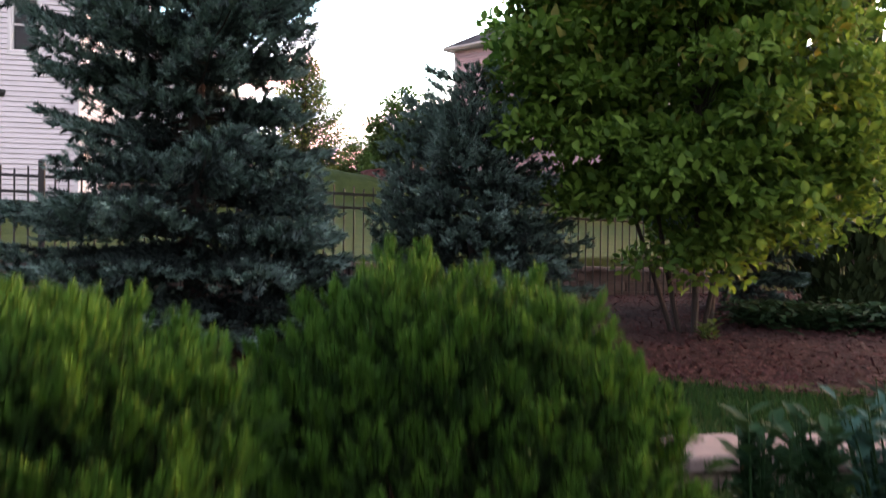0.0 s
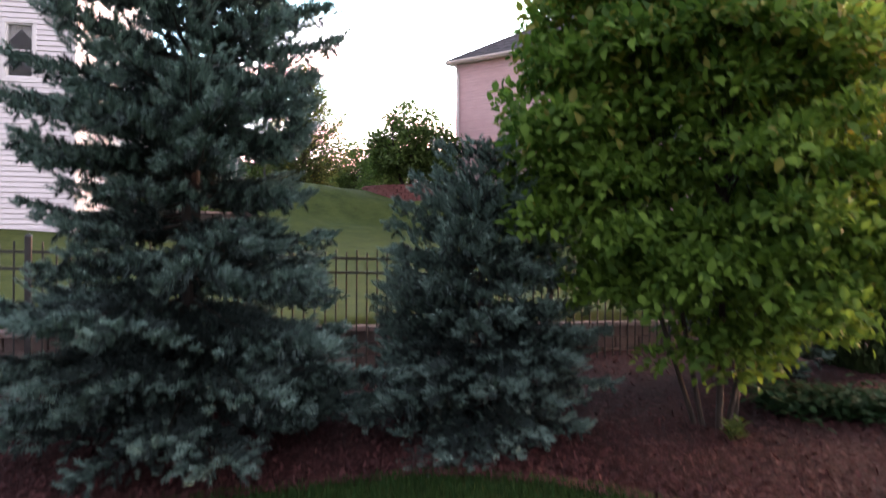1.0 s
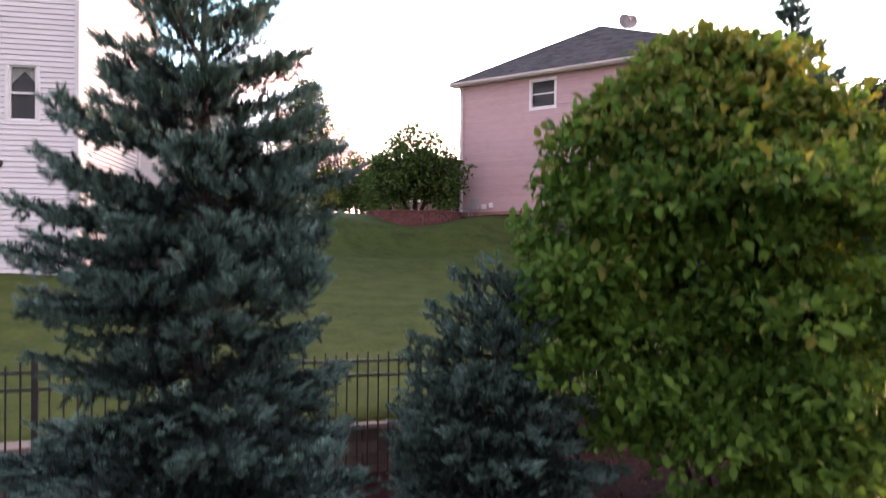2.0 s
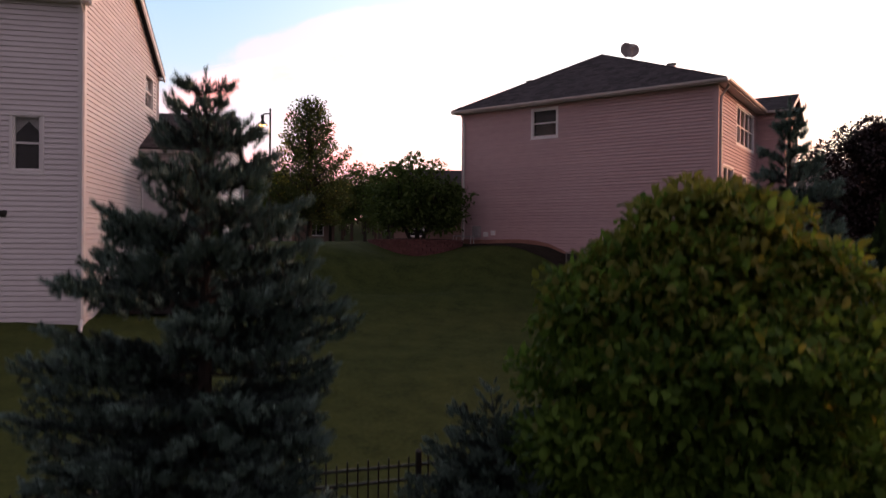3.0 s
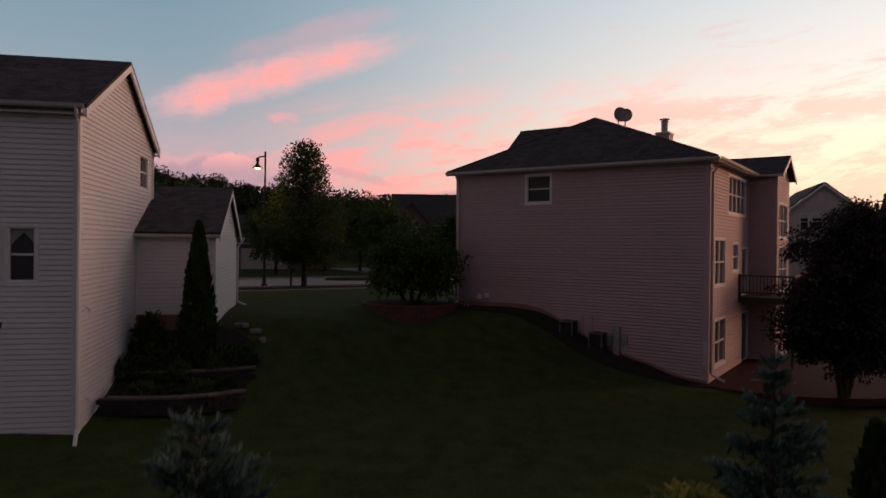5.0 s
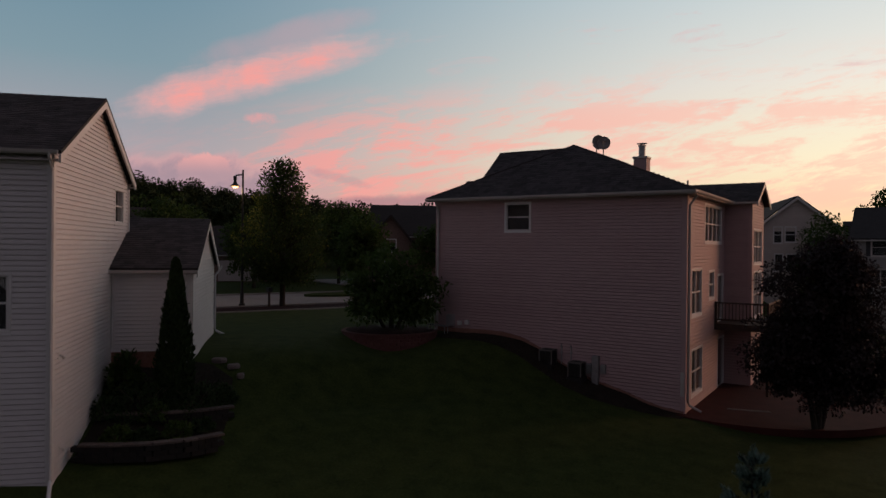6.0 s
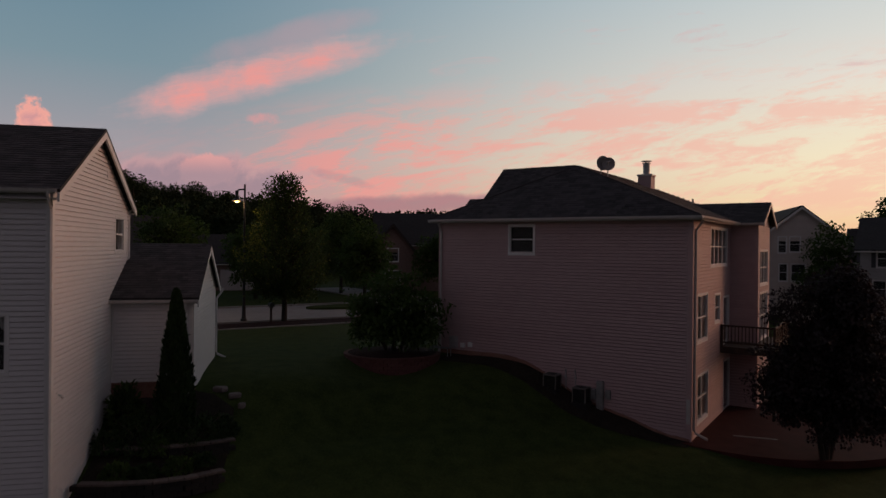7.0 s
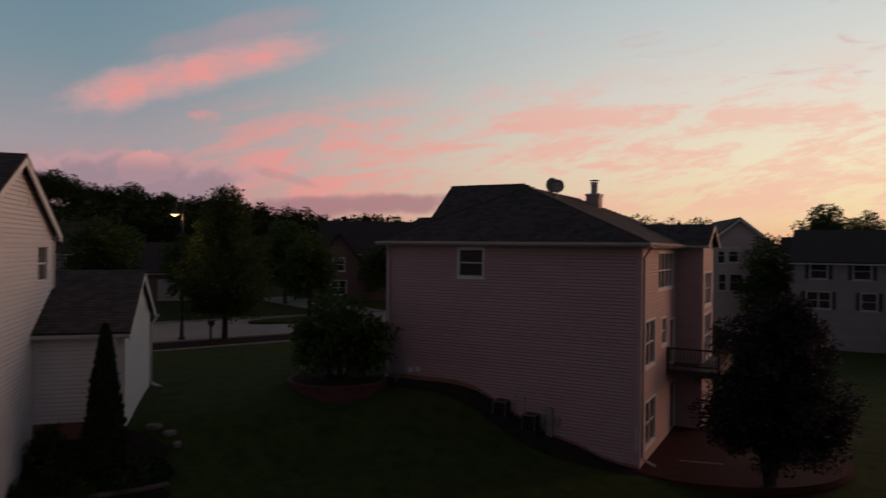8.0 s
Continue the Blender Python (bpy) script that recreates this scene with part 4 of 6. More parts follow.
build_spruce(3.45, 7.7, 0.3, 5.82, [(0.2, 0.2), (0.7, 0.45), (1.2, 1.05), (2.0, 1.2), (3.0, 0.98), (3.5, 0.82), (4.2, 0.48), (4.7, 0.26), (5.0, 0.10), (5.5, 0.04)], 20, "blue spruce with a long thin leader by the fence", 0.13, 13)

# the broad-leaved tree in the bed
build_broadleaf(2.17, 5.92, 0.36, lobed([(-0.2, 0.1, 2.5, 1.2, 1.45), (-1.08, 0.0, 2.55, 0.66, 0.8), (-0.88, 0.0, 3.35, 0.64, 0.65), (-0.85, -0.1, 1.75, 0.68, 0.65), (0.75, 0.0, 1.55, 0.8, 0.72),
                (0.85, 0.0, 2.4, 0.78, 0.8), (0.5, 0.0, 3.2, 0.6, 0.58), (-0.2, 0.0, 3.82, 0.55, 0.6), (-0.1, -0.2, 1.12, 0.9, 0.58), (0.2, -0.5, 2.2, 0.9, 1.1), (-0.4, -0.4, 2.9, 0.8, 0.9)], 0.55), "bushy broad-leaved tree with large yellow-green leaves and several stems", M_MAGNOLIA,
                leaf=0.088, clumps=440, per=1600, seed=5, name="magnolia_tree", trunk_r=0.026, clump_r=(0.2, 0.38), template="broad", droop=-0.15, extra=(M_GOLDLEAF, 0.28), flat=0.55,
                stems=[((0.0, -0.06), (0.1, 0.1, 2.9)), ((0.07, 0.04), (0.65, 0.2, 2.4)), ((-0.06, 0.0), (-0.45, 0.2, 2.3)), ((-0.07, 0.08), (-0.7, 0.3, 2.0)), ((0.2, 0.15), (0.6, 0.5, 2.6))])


def build_juniper(x, y, z0, rx, ry, rz, label, seed, plumes=330):
    """A mounded evergreen: short stems, a dark inside and many feathery plumes that point up and outwards, with gaps between them."""
    r = np.random.RandomState(seed)
    sh = thing("juniper_shrub", pose(x, y, z0), label, "shrub", "evergreen shrubs by the seat wall")
    st = Geo()
    for i in range(26):
        a = i * 2.4
        k = math.sqrt((i + 0.5) / 26)
        e = Vector((rx * 0.8 * k * math.cos(a), ry * 0.8 * k * math.sin(a), rz * (0.5 + 0.4 * (1 - k))))
        st.tube([(0.05 * math.cos(a), 0.05 * math.sin(a), -0.05), e * 0.55 + Vector((0, 0, 0.03)), e], [0.014, 0.009, 0.003], 5, False)
    part("stem", st, M_BARK, sh)
    dims = np.array([rx, ry, rz])

    def full(d):
        """Swells a round dome into a fuller, flatter one."""
        return d * (np.abs(d) ** 2.7).sum(-1, keepdims=True) ** (-1 / 2.7)
    # a shell of darkened shoots, coloured as the shade seen through the gaps
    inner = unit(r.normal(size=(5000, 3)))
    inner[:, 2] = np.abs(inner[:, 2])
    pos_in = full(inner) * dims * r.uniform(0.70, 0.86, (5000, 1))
    scatter("inner_foliage", SHOOT_V, SHOOT_F, pos_in, unit(inner + [0, 0, 0.5] + r.normal(size=inner.shape) * 0.4), r.normal(size=inner.shape), r.uniform(0.06, 0.10, 5000), M_SHADEJUNIPER, sh)
    P, A, S, T = [], [], [], []
    for i in range(plumes):
        zc = (i + 0.5) / plumes
        a = i * 2.39996
        d = np.array([math.sqrt(1 - zc * zc) * math.cos(a), math.sqrt(1 - zc * zc) * math.sin(a), zc])
        lump = noise.noise(Vector(d) * 2.6 + Vector((seed, 0, 0)))
        c = full(d) * dims * (0.88 + 0.08 * lump + r.uniform(-0.05, 0.04))
        ax = unit(d * 0.55 + np.array([0, 0, 1.0]) + r.normal(size=3) * 0.12)
        ln = r.uniform(0.09, 0.17)
        for j in range(52):
            v = r.uniform(0, 1)
            w = 0.040 * (1.1 - v)
            off = r.normal(size=3) * w
            P.append(c + ax * ln * (v - 0.35) + off)
            A.append(ax + off / 0.05 + r.normal(size=3) * 0.12)
            S.append(r.uniform(0.032, 0.06))
            T.append(v)
    P, A, S, T = np.array(P), unit(np.array(A)), np.array(S), np.array(T)
    P[:, 2] = np.maximum(P[:, 2], 0.01)
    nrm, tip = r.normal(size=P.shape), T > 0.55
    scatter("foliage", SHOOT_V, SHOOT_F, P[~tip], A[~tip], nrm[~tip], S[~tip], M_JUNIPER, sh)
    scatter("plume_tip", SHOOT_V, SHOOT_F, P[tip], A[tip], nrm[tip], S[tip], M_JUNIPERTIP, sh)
    return sh


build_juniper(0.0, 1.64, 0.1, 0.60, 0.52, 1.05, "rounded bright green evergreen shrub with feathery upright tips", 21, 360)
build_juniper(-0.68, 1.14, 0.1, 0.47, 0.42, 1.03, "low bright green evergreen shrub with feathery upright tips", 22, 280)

# street and yard trees
def build_street_tree(x, y, z0, h, label, seed=31):
    """A pyramidal tree of many ascending limbs, each with leaves along its outer part, so that the outline is ragged with upright tips."""
    r = np.random.RandomState(seed)
    tree = thing("street_tree", pose(x, y, z0), label, "tree")
    part("trunk", Geo().tube([(0, 0, -0.2), (0.03, 0, h * 0.3), (-0.02, 0.03, h * 0.65), (0, 0, h * 0.95)], [0.19, 0.14, 0.08, 0.02], 10), M_DARKBARK, tree)
    limbs, P, D = Geo(), [], []
    hs, ws = (0.14, 0.22, 0.32, 0.46, 0.6, 0.72, 0.87, 0.95, 1.0), (1.6, 2.3, 2.7, 3.0, 2.55, 2.0, 1.2, 0.8, 0.35)
    for i in range(150):
        u = 0.16 + 0.82 * ((i + 0.5) / 150) ** 0.9
        a = i * 2.39996 + r.uniform(-0.3, 0.3)
        reach = float(np.interp(u, hs, ws)) * r.uniform(0.62, 1.1)
        d = np.array([math.cos(a), math.sin(a), 0.0])
        tip = d * reach + np.array([0, 0, u * h])
        base = np.array([0, 0, max(1.7, u * h - reach * r.uniform(0.75, 1.25))])
        mid = 0.5 * (base + tip) + d * 0.16 * reach
        limbs.tube([base, mid, tip], [0.045, 0.025, 0.006], 5, False)
        for j in range(int(40 + 62 * reach)):
            v = r.uniform(0.22, 1.04)
            c = (1 - v) ** 2 * base + 2 * v * (1 - v) * mid + v * v * tip
            w = 0.27 * (1.2 - 0.7 * v)
            off = r.normal(size=3) * w * np.array([1, 1, 0.8])
            P.append(c + off)
            D.append(off / w + np.array([0, 0, 0.7]) + d * 0.5)
    tagged(part("limb", limbs, M_DARKBARK, tree), kind="stuff")
    P, D = np.array(P), unit(np.array(D))
    A = unit(D + r.normal(size=P.shape) * 0.5)
    nrm, size = unit(D * 0.4 + r.normal(size=P.shape) * 0.6 + [0, 0, 0.6]), 0.17 * r.uniform(0.6, 1.3, len(P))
    # lamplight painted as gold leaves on the lamp's side, plus a few gold ones anywhere
    gold_lit = r.uniform(size=len(P)) < 0.04 + 0.40 * (P[:, 0] < -1.0) * (P[:, 2] > 0.4 * h) * (P[:, 2] < 0.75 * h)
    scatter("crown", LEAF_V, LEAF_F, P[gold_lit], A[gold_lit], nrm[gold_lit], size[gold_lit], M_GOLDLEAF, tree)
    scatter("crown", LEAF_V, LEAF_F, P[~gold_lit], A[~gold_lit], nrm[~gold_lit], size[~gold_lit], M_STREETLEAF, tree)


build_street_tree(-9.05, 44.0, 4.05, 9.5, "tall pyramidal street tree with green leaves, painted golden on the lamp's side")
build_broadleaf(-1.5, 29.9, 4.3, lobed([(0, 0, 1.95, 2.0, 1.3), (0.1, 0, 2.65, 1.35, 1.0), (-1.1, 0.1, 1.7, 1.05, 0.9), (1.15, 0, 1.75, 1.0, 0.9), (0, -0.4, 1.1, 1.85, 0.75), (-0.9, -0.2, 0.95, 1.0, 0.6), (0.9, -0.3, 0.95, 1.0, 0.6)], 0.4), "dark rounded ornamental tree in a raised red-block bed", M_GREENLEAF, leaf=0.22, clumps=210, per=210, seed=32, name="ornamental_tree",
                trunk_r=0.10, clump_r=(0.3, 0.52), stems=[((0, 0), (0, 0, 1.6)), ((0.15, 0.1), (0.9, 0.2, 1.6)), ((-0.15, 0), (-0.9, 0.1, 1.5))])
build_broadleaf(13.1, 22.7, 1.8, lobed([(0.2, 0, 3.0, 2.2, 1.4), (1.5, 0.2, 2.7, 1.5, 1.1), (-0.3, 0, 4.7, 1.4, 1.4), (1.1, 0.3, 4.3, 1.2, 1.1), (0.2, 0, 1.65, 2.0, 0.75), (-1.4, -0.2, 3.1, 1.1, 1.1), (0.5, -0.4, 5.5, 0.8, 0.9), (-1.0, 0.4, 2.1, 1.2, 0.8), (1.2, 0, 1.7, 1.4, 0.7)], 0.3), "dark purple-leaved tree beside the patio", M_DARKLEAF, leaf=0.12, clumps=400, per=700, seed=33, name="purple_leaf_tree",
                trunk_r=0.11, clump_r=(0.3, 0.62), template="small", stems=[((0, 0), (0.2, 0, 3.4)), ((0.05, 0), (1.2, 0.3, 3.4)), ((0, 0), (-0.8, -0.2, 3.2))])


def build_arborvitae(x, y, z0, h, rad, seed, label="narrow dark green arborvitae beside the garage wall"):
    r = np.random.RandomState(seed)
    t = thing("arborvitae_tree", pose(x, y, z0), label, "tree")
    part("trunk", Geo().tube([(0, 0, -0.1), (0, 0, h * 0.5), (0, 0, h * 0.9)], [0.06, 0.04, 0.01], 7), M_BARK, t)
    n = 7000
    u = r.uniform(0, 1, n) ** 1.2
    a = r.uniform(0, math.tau, n)
    w = rad * np.minimum(1, (u + 0.25) / 0.4) * (1 - u) ** 0.72 * (0.9 + 0.12 * np.sin(a * 5 + u * 14)) * r.uniform(0.75, 1.04, n)
    P = np.stack([w * np.cos(a), w * np.sin(a), h * (0.02 + 0.98 * u)], 1)
    A = np.stack([np.cos(a) * 0.5, np.sin(a) * 0.5, np.ones(n)], 1) + r.normal(size=(n, 3)) * 0.2
    scatter("foliage", LEAF_V, LEAF_F, P, A, np.stack([np.cos(a), np.sin(a), np.zeros(n)], 1) + r.normal(size=(n, 3)) * 0.5, r.uniform(0.09, 0.19, n), M_ARBOR, t)


build_arborvitae(-7.76, 21.5, 3.3, 4.15, 0.66, 41)
build_arborvitae(5.0, 8.35, 0.33, 4.4, 0.72, 42, "narrow dark green arborvitae by the fence")


# ---- the fence, the retaining wall and the beds ----
def build_fence():
    fence = thing("fence", pose(FX, FY, 0, 0, 0, math.degrees(FA)), "black metal picket fence standing before a low retaining wall", "fence")
    post_m, tall, short = None, None, None
    top = 1.95
    for k in range(-3, 7):
        p = k * 1.835
        dz = -0.02 * p
        if post_m is None:
            g = Geo().bevel_box(-0.028, -0.028, 0.25, 0.028, 0.028, top + 0.03, 0.004)
            g.add([(-0.034, -0.034, top + 0.03), (0.034, -0.034, top + 0.03), (0.034, 0.034, top + 0.03), (-0.034, 0.034, top + 0.03), (0, 0, top + 0.06)], [(0, 1, 4), (1, 2, 4), (2, 3, 4), (3, 0, 4), (3, 2, 1, 0)])
            post_m = mesh_of("post", g, M_BLACK)
            tall = mesh_of("picket", Geo().bevel_box(-0.008, -0.008, 0.36, 0.008, 0.008, top - 0.02, 0.003), M_BLACK)
            short = mesh_of("picket", Geo().bevel_box(-0.008, -0.008, 0.36, 0.008, 0.008, top - 0.05, 0.003), M_BLACK)
        part("post", post_m, None, fence).location = (p, 0, dz)
        if k == 6:
            break
        for z in (top - 0.13, top - 0.285, 0.5):
            part("rail", Geo().add([(p + 0.03, y, z + dz + h) for y in (-0.013, 0.013) for h in (0, 0.028)] + [(p + 1.805, y, z + dz - 0.0367 + h) for y in (-0.013, 0.013) for h in (0, 0.028)],
                 [(0, 1, 3, 2), (4, 6, 7, 5), (0, 4, 5, 1), (2, 3, 7, 6), (1, 5, 7, 3), (0, 2, 6, 4)]), M_BLACK, fence)
        for i in range(1, 16):
            part("picket", tall if i % 2 else short, None, fence).location = (p + i * 1.835 / 16, 0, dz - 0.02 * i * 1.835 / 16)


build_fence()


def block_run(name, path, courses, z, material, cap_material, label, block=(0.38, 0.22, 0.14), category="retaining wall"):
    """A dry-laid block wall along a smooth path of (x, y): every block and cap a piece of its own."""
    wall = thing(name, pose(0, 0, 0), label, category)
    L_, D_, H_ = block
    body = mesh_of("block", Geo().bevel_box(-L_ / 2 + 0.004, -D_ / 2, 0, L_ / 2 - 0.004, D_ / 2, H_ - 0.004, 0.012), material)
    cap = mesh_of("cap_stone", Geo().bevel_box(-L_ / 2 + 0.003, -D_ / 2 - 0.03, 0, L_ / 2 - 0.003, D_ / 2 + 0.02, 0.06, 0.012), cap_material)
    pts = [Vector((*p, 0)) for p in path]
    cum = [0.0]
    for a, b in zip(pts, pts[1:]):
        cum.append(cum[-1] + (b - a).length)

    def at(s):
        s = min(max(s, 0), cum[-1])
        for i in range(len(pts) - 1):
            if s <= cum[i + 1]:
                d = (pts[i + 1] - pts[i]).normalized()
                return pts[i] + d * (s - cum[i]), math.degrees(math.atan2(d.y, d.x))
        return pts[-1], 0
    n = max(1, round(cum[-1] / L_))
    step = cum[-1] / n
    for c in range(courses + 1):
        for i in range(n):
            s = (i + 0.5 + (0.5 if c % 2 else 0)) * step
            if s > cum[-1]:
                continue
            p, a = at(s)
            ob = part("cap_stone" if c == courses else "block", cap if c == courses else body, None, wall)
            ob.matrix_basis = pose(p.x, p.y, z(p.x, p.y) + c * H_, 0, 0, a + rs.uniform(-1, 1)) @ Matrix.Diagonal((step / L_, 1, 1, 1))
    return wall


wall_path = [xy(p, 0.50) for p in np.linspace(-5.4, 9.4, 30)]
block_run("retaining_wall", wall_path, 6, lambda x, y: 0.16 - 0.02 * pq(x, y)[0], M_STONE, M_CAP, "low block retaining wall with pale cap stones behind the fence")


def bed_edge(x):
    return 4.05 + 0.55 * sstep(-3.6, -1.3, x) + 0.5 * math.exp(-((x + 0.1) / 1.1) ** 2) - 0.15 * sstep(1.5, 4, x) - 0.5 * sstep(0.6, 2.2, x)


def bed_back(x):
    return FY + (x - FX) * math.tan(FA) + 0.40 / FC


def bed_front(x):
    """The bed's front edge, drawn back to the wall in a curve at both ends."""
    k = max(sstep(4.8, 8.0, x), sstep(-5.4, -7.0, x))
    return bed_edge(x) + (bed_back(x) - 0.08 - bed_edge(x)) * k


def build_mulch():
    g, xs = Geo(), np.linspace(-7.0, 8.0, 76)
    ns = 26
    for x in xs:
        y0, y1 = bed_front(x), bed_back(x)
        for j in range(ns + 1):
            t = j / ns
            y = y0 + (y1 - y0) * t
            bump_ = 0.05 * min(1, t * 8) + 0.02 * noise.noise(Vector((x * 2.3, y * 2.3, 0)))
            g.v.append((x, y, ground_z(x, min(y, y1 - 0.03)) - 0.02 + bump_))
    g.f = [(i * (ns + 1) + j, (i + 1) * (ns + 1) + j, (i + 1) * (ns + 1) + j + 1, i * (ns + 1) + j + 1) for i in range(len(xs) - 1) for j in range(ns)]
    tagged(part("mulch_bed", g, M_MULCH, smooth=True), "planting bed covered with red-brown bark mulch", "mulch bed", kind="structure")
    r = np.random.RandomState(3)
    n = 42000
    x = r.uniform(-4.5, 5.5, n)
    t = r.uniform(0, 1, n) ** 1.3
    y0 = np.array([bed_front(v) for v in x])
    y = y0 - 0.04 + (FY + (x - FX) * math.tan(FA) + 0.3 - y0) * t
    z = np.array([ground_z(a, b) for a, b in zip(x, y)]) + 0.036 + r.uniform(-0.008, 0.012, n)
    ax = np.stack([r.normal(size=n), r.normal(size=n), r.normal(size=n) * 0.25], 1)
    cv = [(-0.16, 0, 0), (0.16, 0, 0.02), (0.13, 1, 0), (-0.13, 1, 0.03), (0, 0.5, 0.1)]
    cf = [(0, 1, 4), (1, 2, 4), (2, 3, 4), (3, 0, 4)]
    tagged(scatter("mulch_chips", cv, cf, np.stack([x, y, z], 1), ax, np.stack([r.normal(size=n) * 0.3, r.normal(size=n) * 0.3, np.ones(n)], 1), r.uniform(0.02, 0.06, n), M_CHIP), "scattered red-brown bark chips over the bed", "mulch", kind="stuff")


build_mulch()


def build_grass():
    r = np.random.RandomState(4)
    n = 42000
    x = r.uniform(-3.0, 4.2, n) + r.normal(size=n) * 0.7
    y0 = np.array([bed_edge(v) for v in x])
    y = y0 + 0.05 - np.abs(r.normal(size=n)) * 1.05
    z = np.array([ground_z(a, b) for a, b in zip(x, y)]) - 0.004
    ax = np.stack([r.normal(size=n) * 0.35, r.normal(size=n) * 0.35, np.ones(n)], 1)
    bv, bf = [(-0.06, 0, 0), (0.06, 0, 0), (0.04, 0.6, 0.06), (0, 1, 0.2)], [(0, 1, 2), (0, 2, 3)]
    tagged(scatter("grass_blades", bv, bf, np.stack([x, y, z], 1), ax, r.normal(size=(n, 3)), r.uniform(0.04, 0.085, n), M_BLADE), "short green grass blades along the bed", "grass", kind="stuff")


build_grass()
block_run("seat_wall", [(0.55, 2.78), (1.2, 2.92), (2.0, 2.98), (3.4, 2.95)], 2, lambda x, y: 0.02, M_STONE, M_CAP, "low stone edging wall with pale cap stones by the shrubs", (0.42, 0.26, 0.14), "garden wall")


def build_perennial(x, y, z, n, h, spread, material, label, seed, wide=0.10):
    """A clump of upright strap or spoon leaves on stems."""
    r = np.random.RandomState(seed)
    t = thing("perennial_plant", pose(x, y, z), label, "plant")
    st = Geo()
    P, A, S = [], [], []
    for i in range(n):
        a, k = r.uniform(0, math.tau), r.uniform(0, 1) ** 0.5
        b = Vector((k * spread * 0.5 * math.cos(a), k * spread * 0.5 * math.sin(a), 0))
        e = Vector((k * spread * math.cos(a), k * spread * math.sin(a), h * r.uniform(0.7, 1.05)))
        st.tube([b, b.lerp(e, 0.5) + Vector((0, 0, h * 0.06)), e], [0.006, 0.005, 0.002], 4, False)
        for j in range(9):
            u = 0.2 + 0.8 * j / 9
            p = b.lerp(e, u)
            aa = j * 2.4 + i
            P.append(p)
            A.append((math.cos(aa), math.sin(aa), 0.75))
            S.append(wide * r.uniform(0.7, 1.3))
    part("stem", st, M_HOSTA, t)
    scatter("leaves", LEAF_V, LEAF_F, P, A, np.array(A) * [1, 1, 0] * -1 + [0, 0, 1.0], S, material, t)


build_perennial(1.08, 2.28, 0.12, 15, 0.55, 0.10, M_HOSTA, "upright green perennial before the stone edging", 51, 0.10)
build_perennial(1.30, 2.35, 0.12, 15, 0.52, 0.10, M_HOSTA, "green leafy perennial before the stone edging", 52, 0.10)
build_perennial(1.66, 2.4, 0.12, 60, 0.58, 0.26, M_SEDUM, "blue-green fleshy-leaved perennial clump", 53, 0.08)


def build_groundcover():
    r = np.random.RandomState(6)
    n = 2600
    x = r.uniform(2.75, 4.9, n)
    y = 6.35 - 0.12 * (x - 3) + r.normal(size=n) * 0.20
    z = np.array([ground_z(a, b) for a, b in zip(x, y)]) + 0.04 + r.uniform(0, 0.20, n)
    a = r.uniform(0, math.tau, n)
    A = np.stack([np.cos(a), np.sin(a), r.uniform(-0.2, 0.6, n)], 1)
    tagged(scatter("groundcover", LEAF_V, LEAF_F, np.stack([x, y, z], 1), A, A * [0.4, 0.4, 0] + [0, 0, 1], r.uniform(0.07, 0.14, n), M_HOSTA), "low dark green leafy groundcover on the mulch", "groundcover", kind="stuff")


build_groundcover()
build_perennial(2.21, 5.62, 0.36, 6, 0.24, 0.12, M_GREENLEAF, "small yellow-green sprout at the foot of the stems", 54, 0.09)

def draped_bed(name, front, back, label, lift=0.05, n=24, m=8):
    """A planting bed lying on the ground between two smooth lines of (x, y)."""
    def along(path, u):
        k = u * (len(path) - 1)
        i = min(int(k), len(path) - 2)
        f = k - i
        return [a + (b - a) * f for a, b in zip(path[i], path[i + 1])]
    g = Geo()
    for i in range(n + 1):
        (xa, ya), (xb, yb) = along(front, i / n), along(back, i / n)
        for j in range(m + 1):
            x, y = xa + (xb - xa) * j / m, ya + (yb - ya) * j / m
            edge = min(1.0, 3.0 * min(j, m - j) / m, 3.0 * min(i, n - i) / n)
            g.v.append((x, y, ground_z(x, y) + lift * (0.3 + 0.7 * edge) + 0.03 * noise.noise(Vector((x * 2, y * 2, 3)))))
    g.f = [(i * (m + 1) + j, (i + 1) * (m + 1) + j, (i + 1) * (m + 1) + j + 1, i * (m + 1) + j + 1) for i in range(n) for j in range(m)]
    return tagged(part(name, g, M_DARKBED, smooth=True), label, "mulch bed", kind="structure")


# terraces by the pale house
low_wall = [(-9.2, 18.2), (-8.2, 18.2), (-7.2, 18.35), (-6.4, 18.7), (-5.8, 19.2)]
high_wall = [(-9.55, 20.2), (-8.4, 20.3), (-7.4, 20.5), (-6.6, 20.8), (-6.05, 21.15)]
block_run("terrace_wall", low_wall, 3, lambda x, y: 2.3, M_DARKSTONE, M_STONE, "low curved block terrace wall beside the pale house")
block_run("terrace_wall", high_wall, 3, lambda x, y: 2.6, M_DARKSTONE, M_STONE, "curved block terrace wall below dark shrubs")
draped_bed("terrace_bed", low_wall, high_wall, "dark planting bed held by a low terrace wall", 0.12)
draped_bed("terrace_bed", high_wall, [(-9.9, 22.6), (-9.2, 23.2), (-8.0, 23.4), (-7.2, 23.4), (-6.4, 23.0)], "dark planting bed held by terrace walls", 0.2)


def house_xy(x, y):
    v = H2.matrix_basis @ Vector((x, y, 0))
    return v.x, v.y


draped_bed("house_bed", [house_xy(0.05, y) for y in (-0.1, 2, 4, 6, 8, 10.3)], [house_xy(-0.75 - 0.35 * sstep(0, 3, y) - 0.4 * math.sin(y * 0.55) ** 2, y) for y in (-0.1, 1, 2, 3, 4, 5, 6, 7, 8, 9, 10.3)], "dark mulch bed along the foot of the beige house", 0.05, 40, 8)


g = Geo()
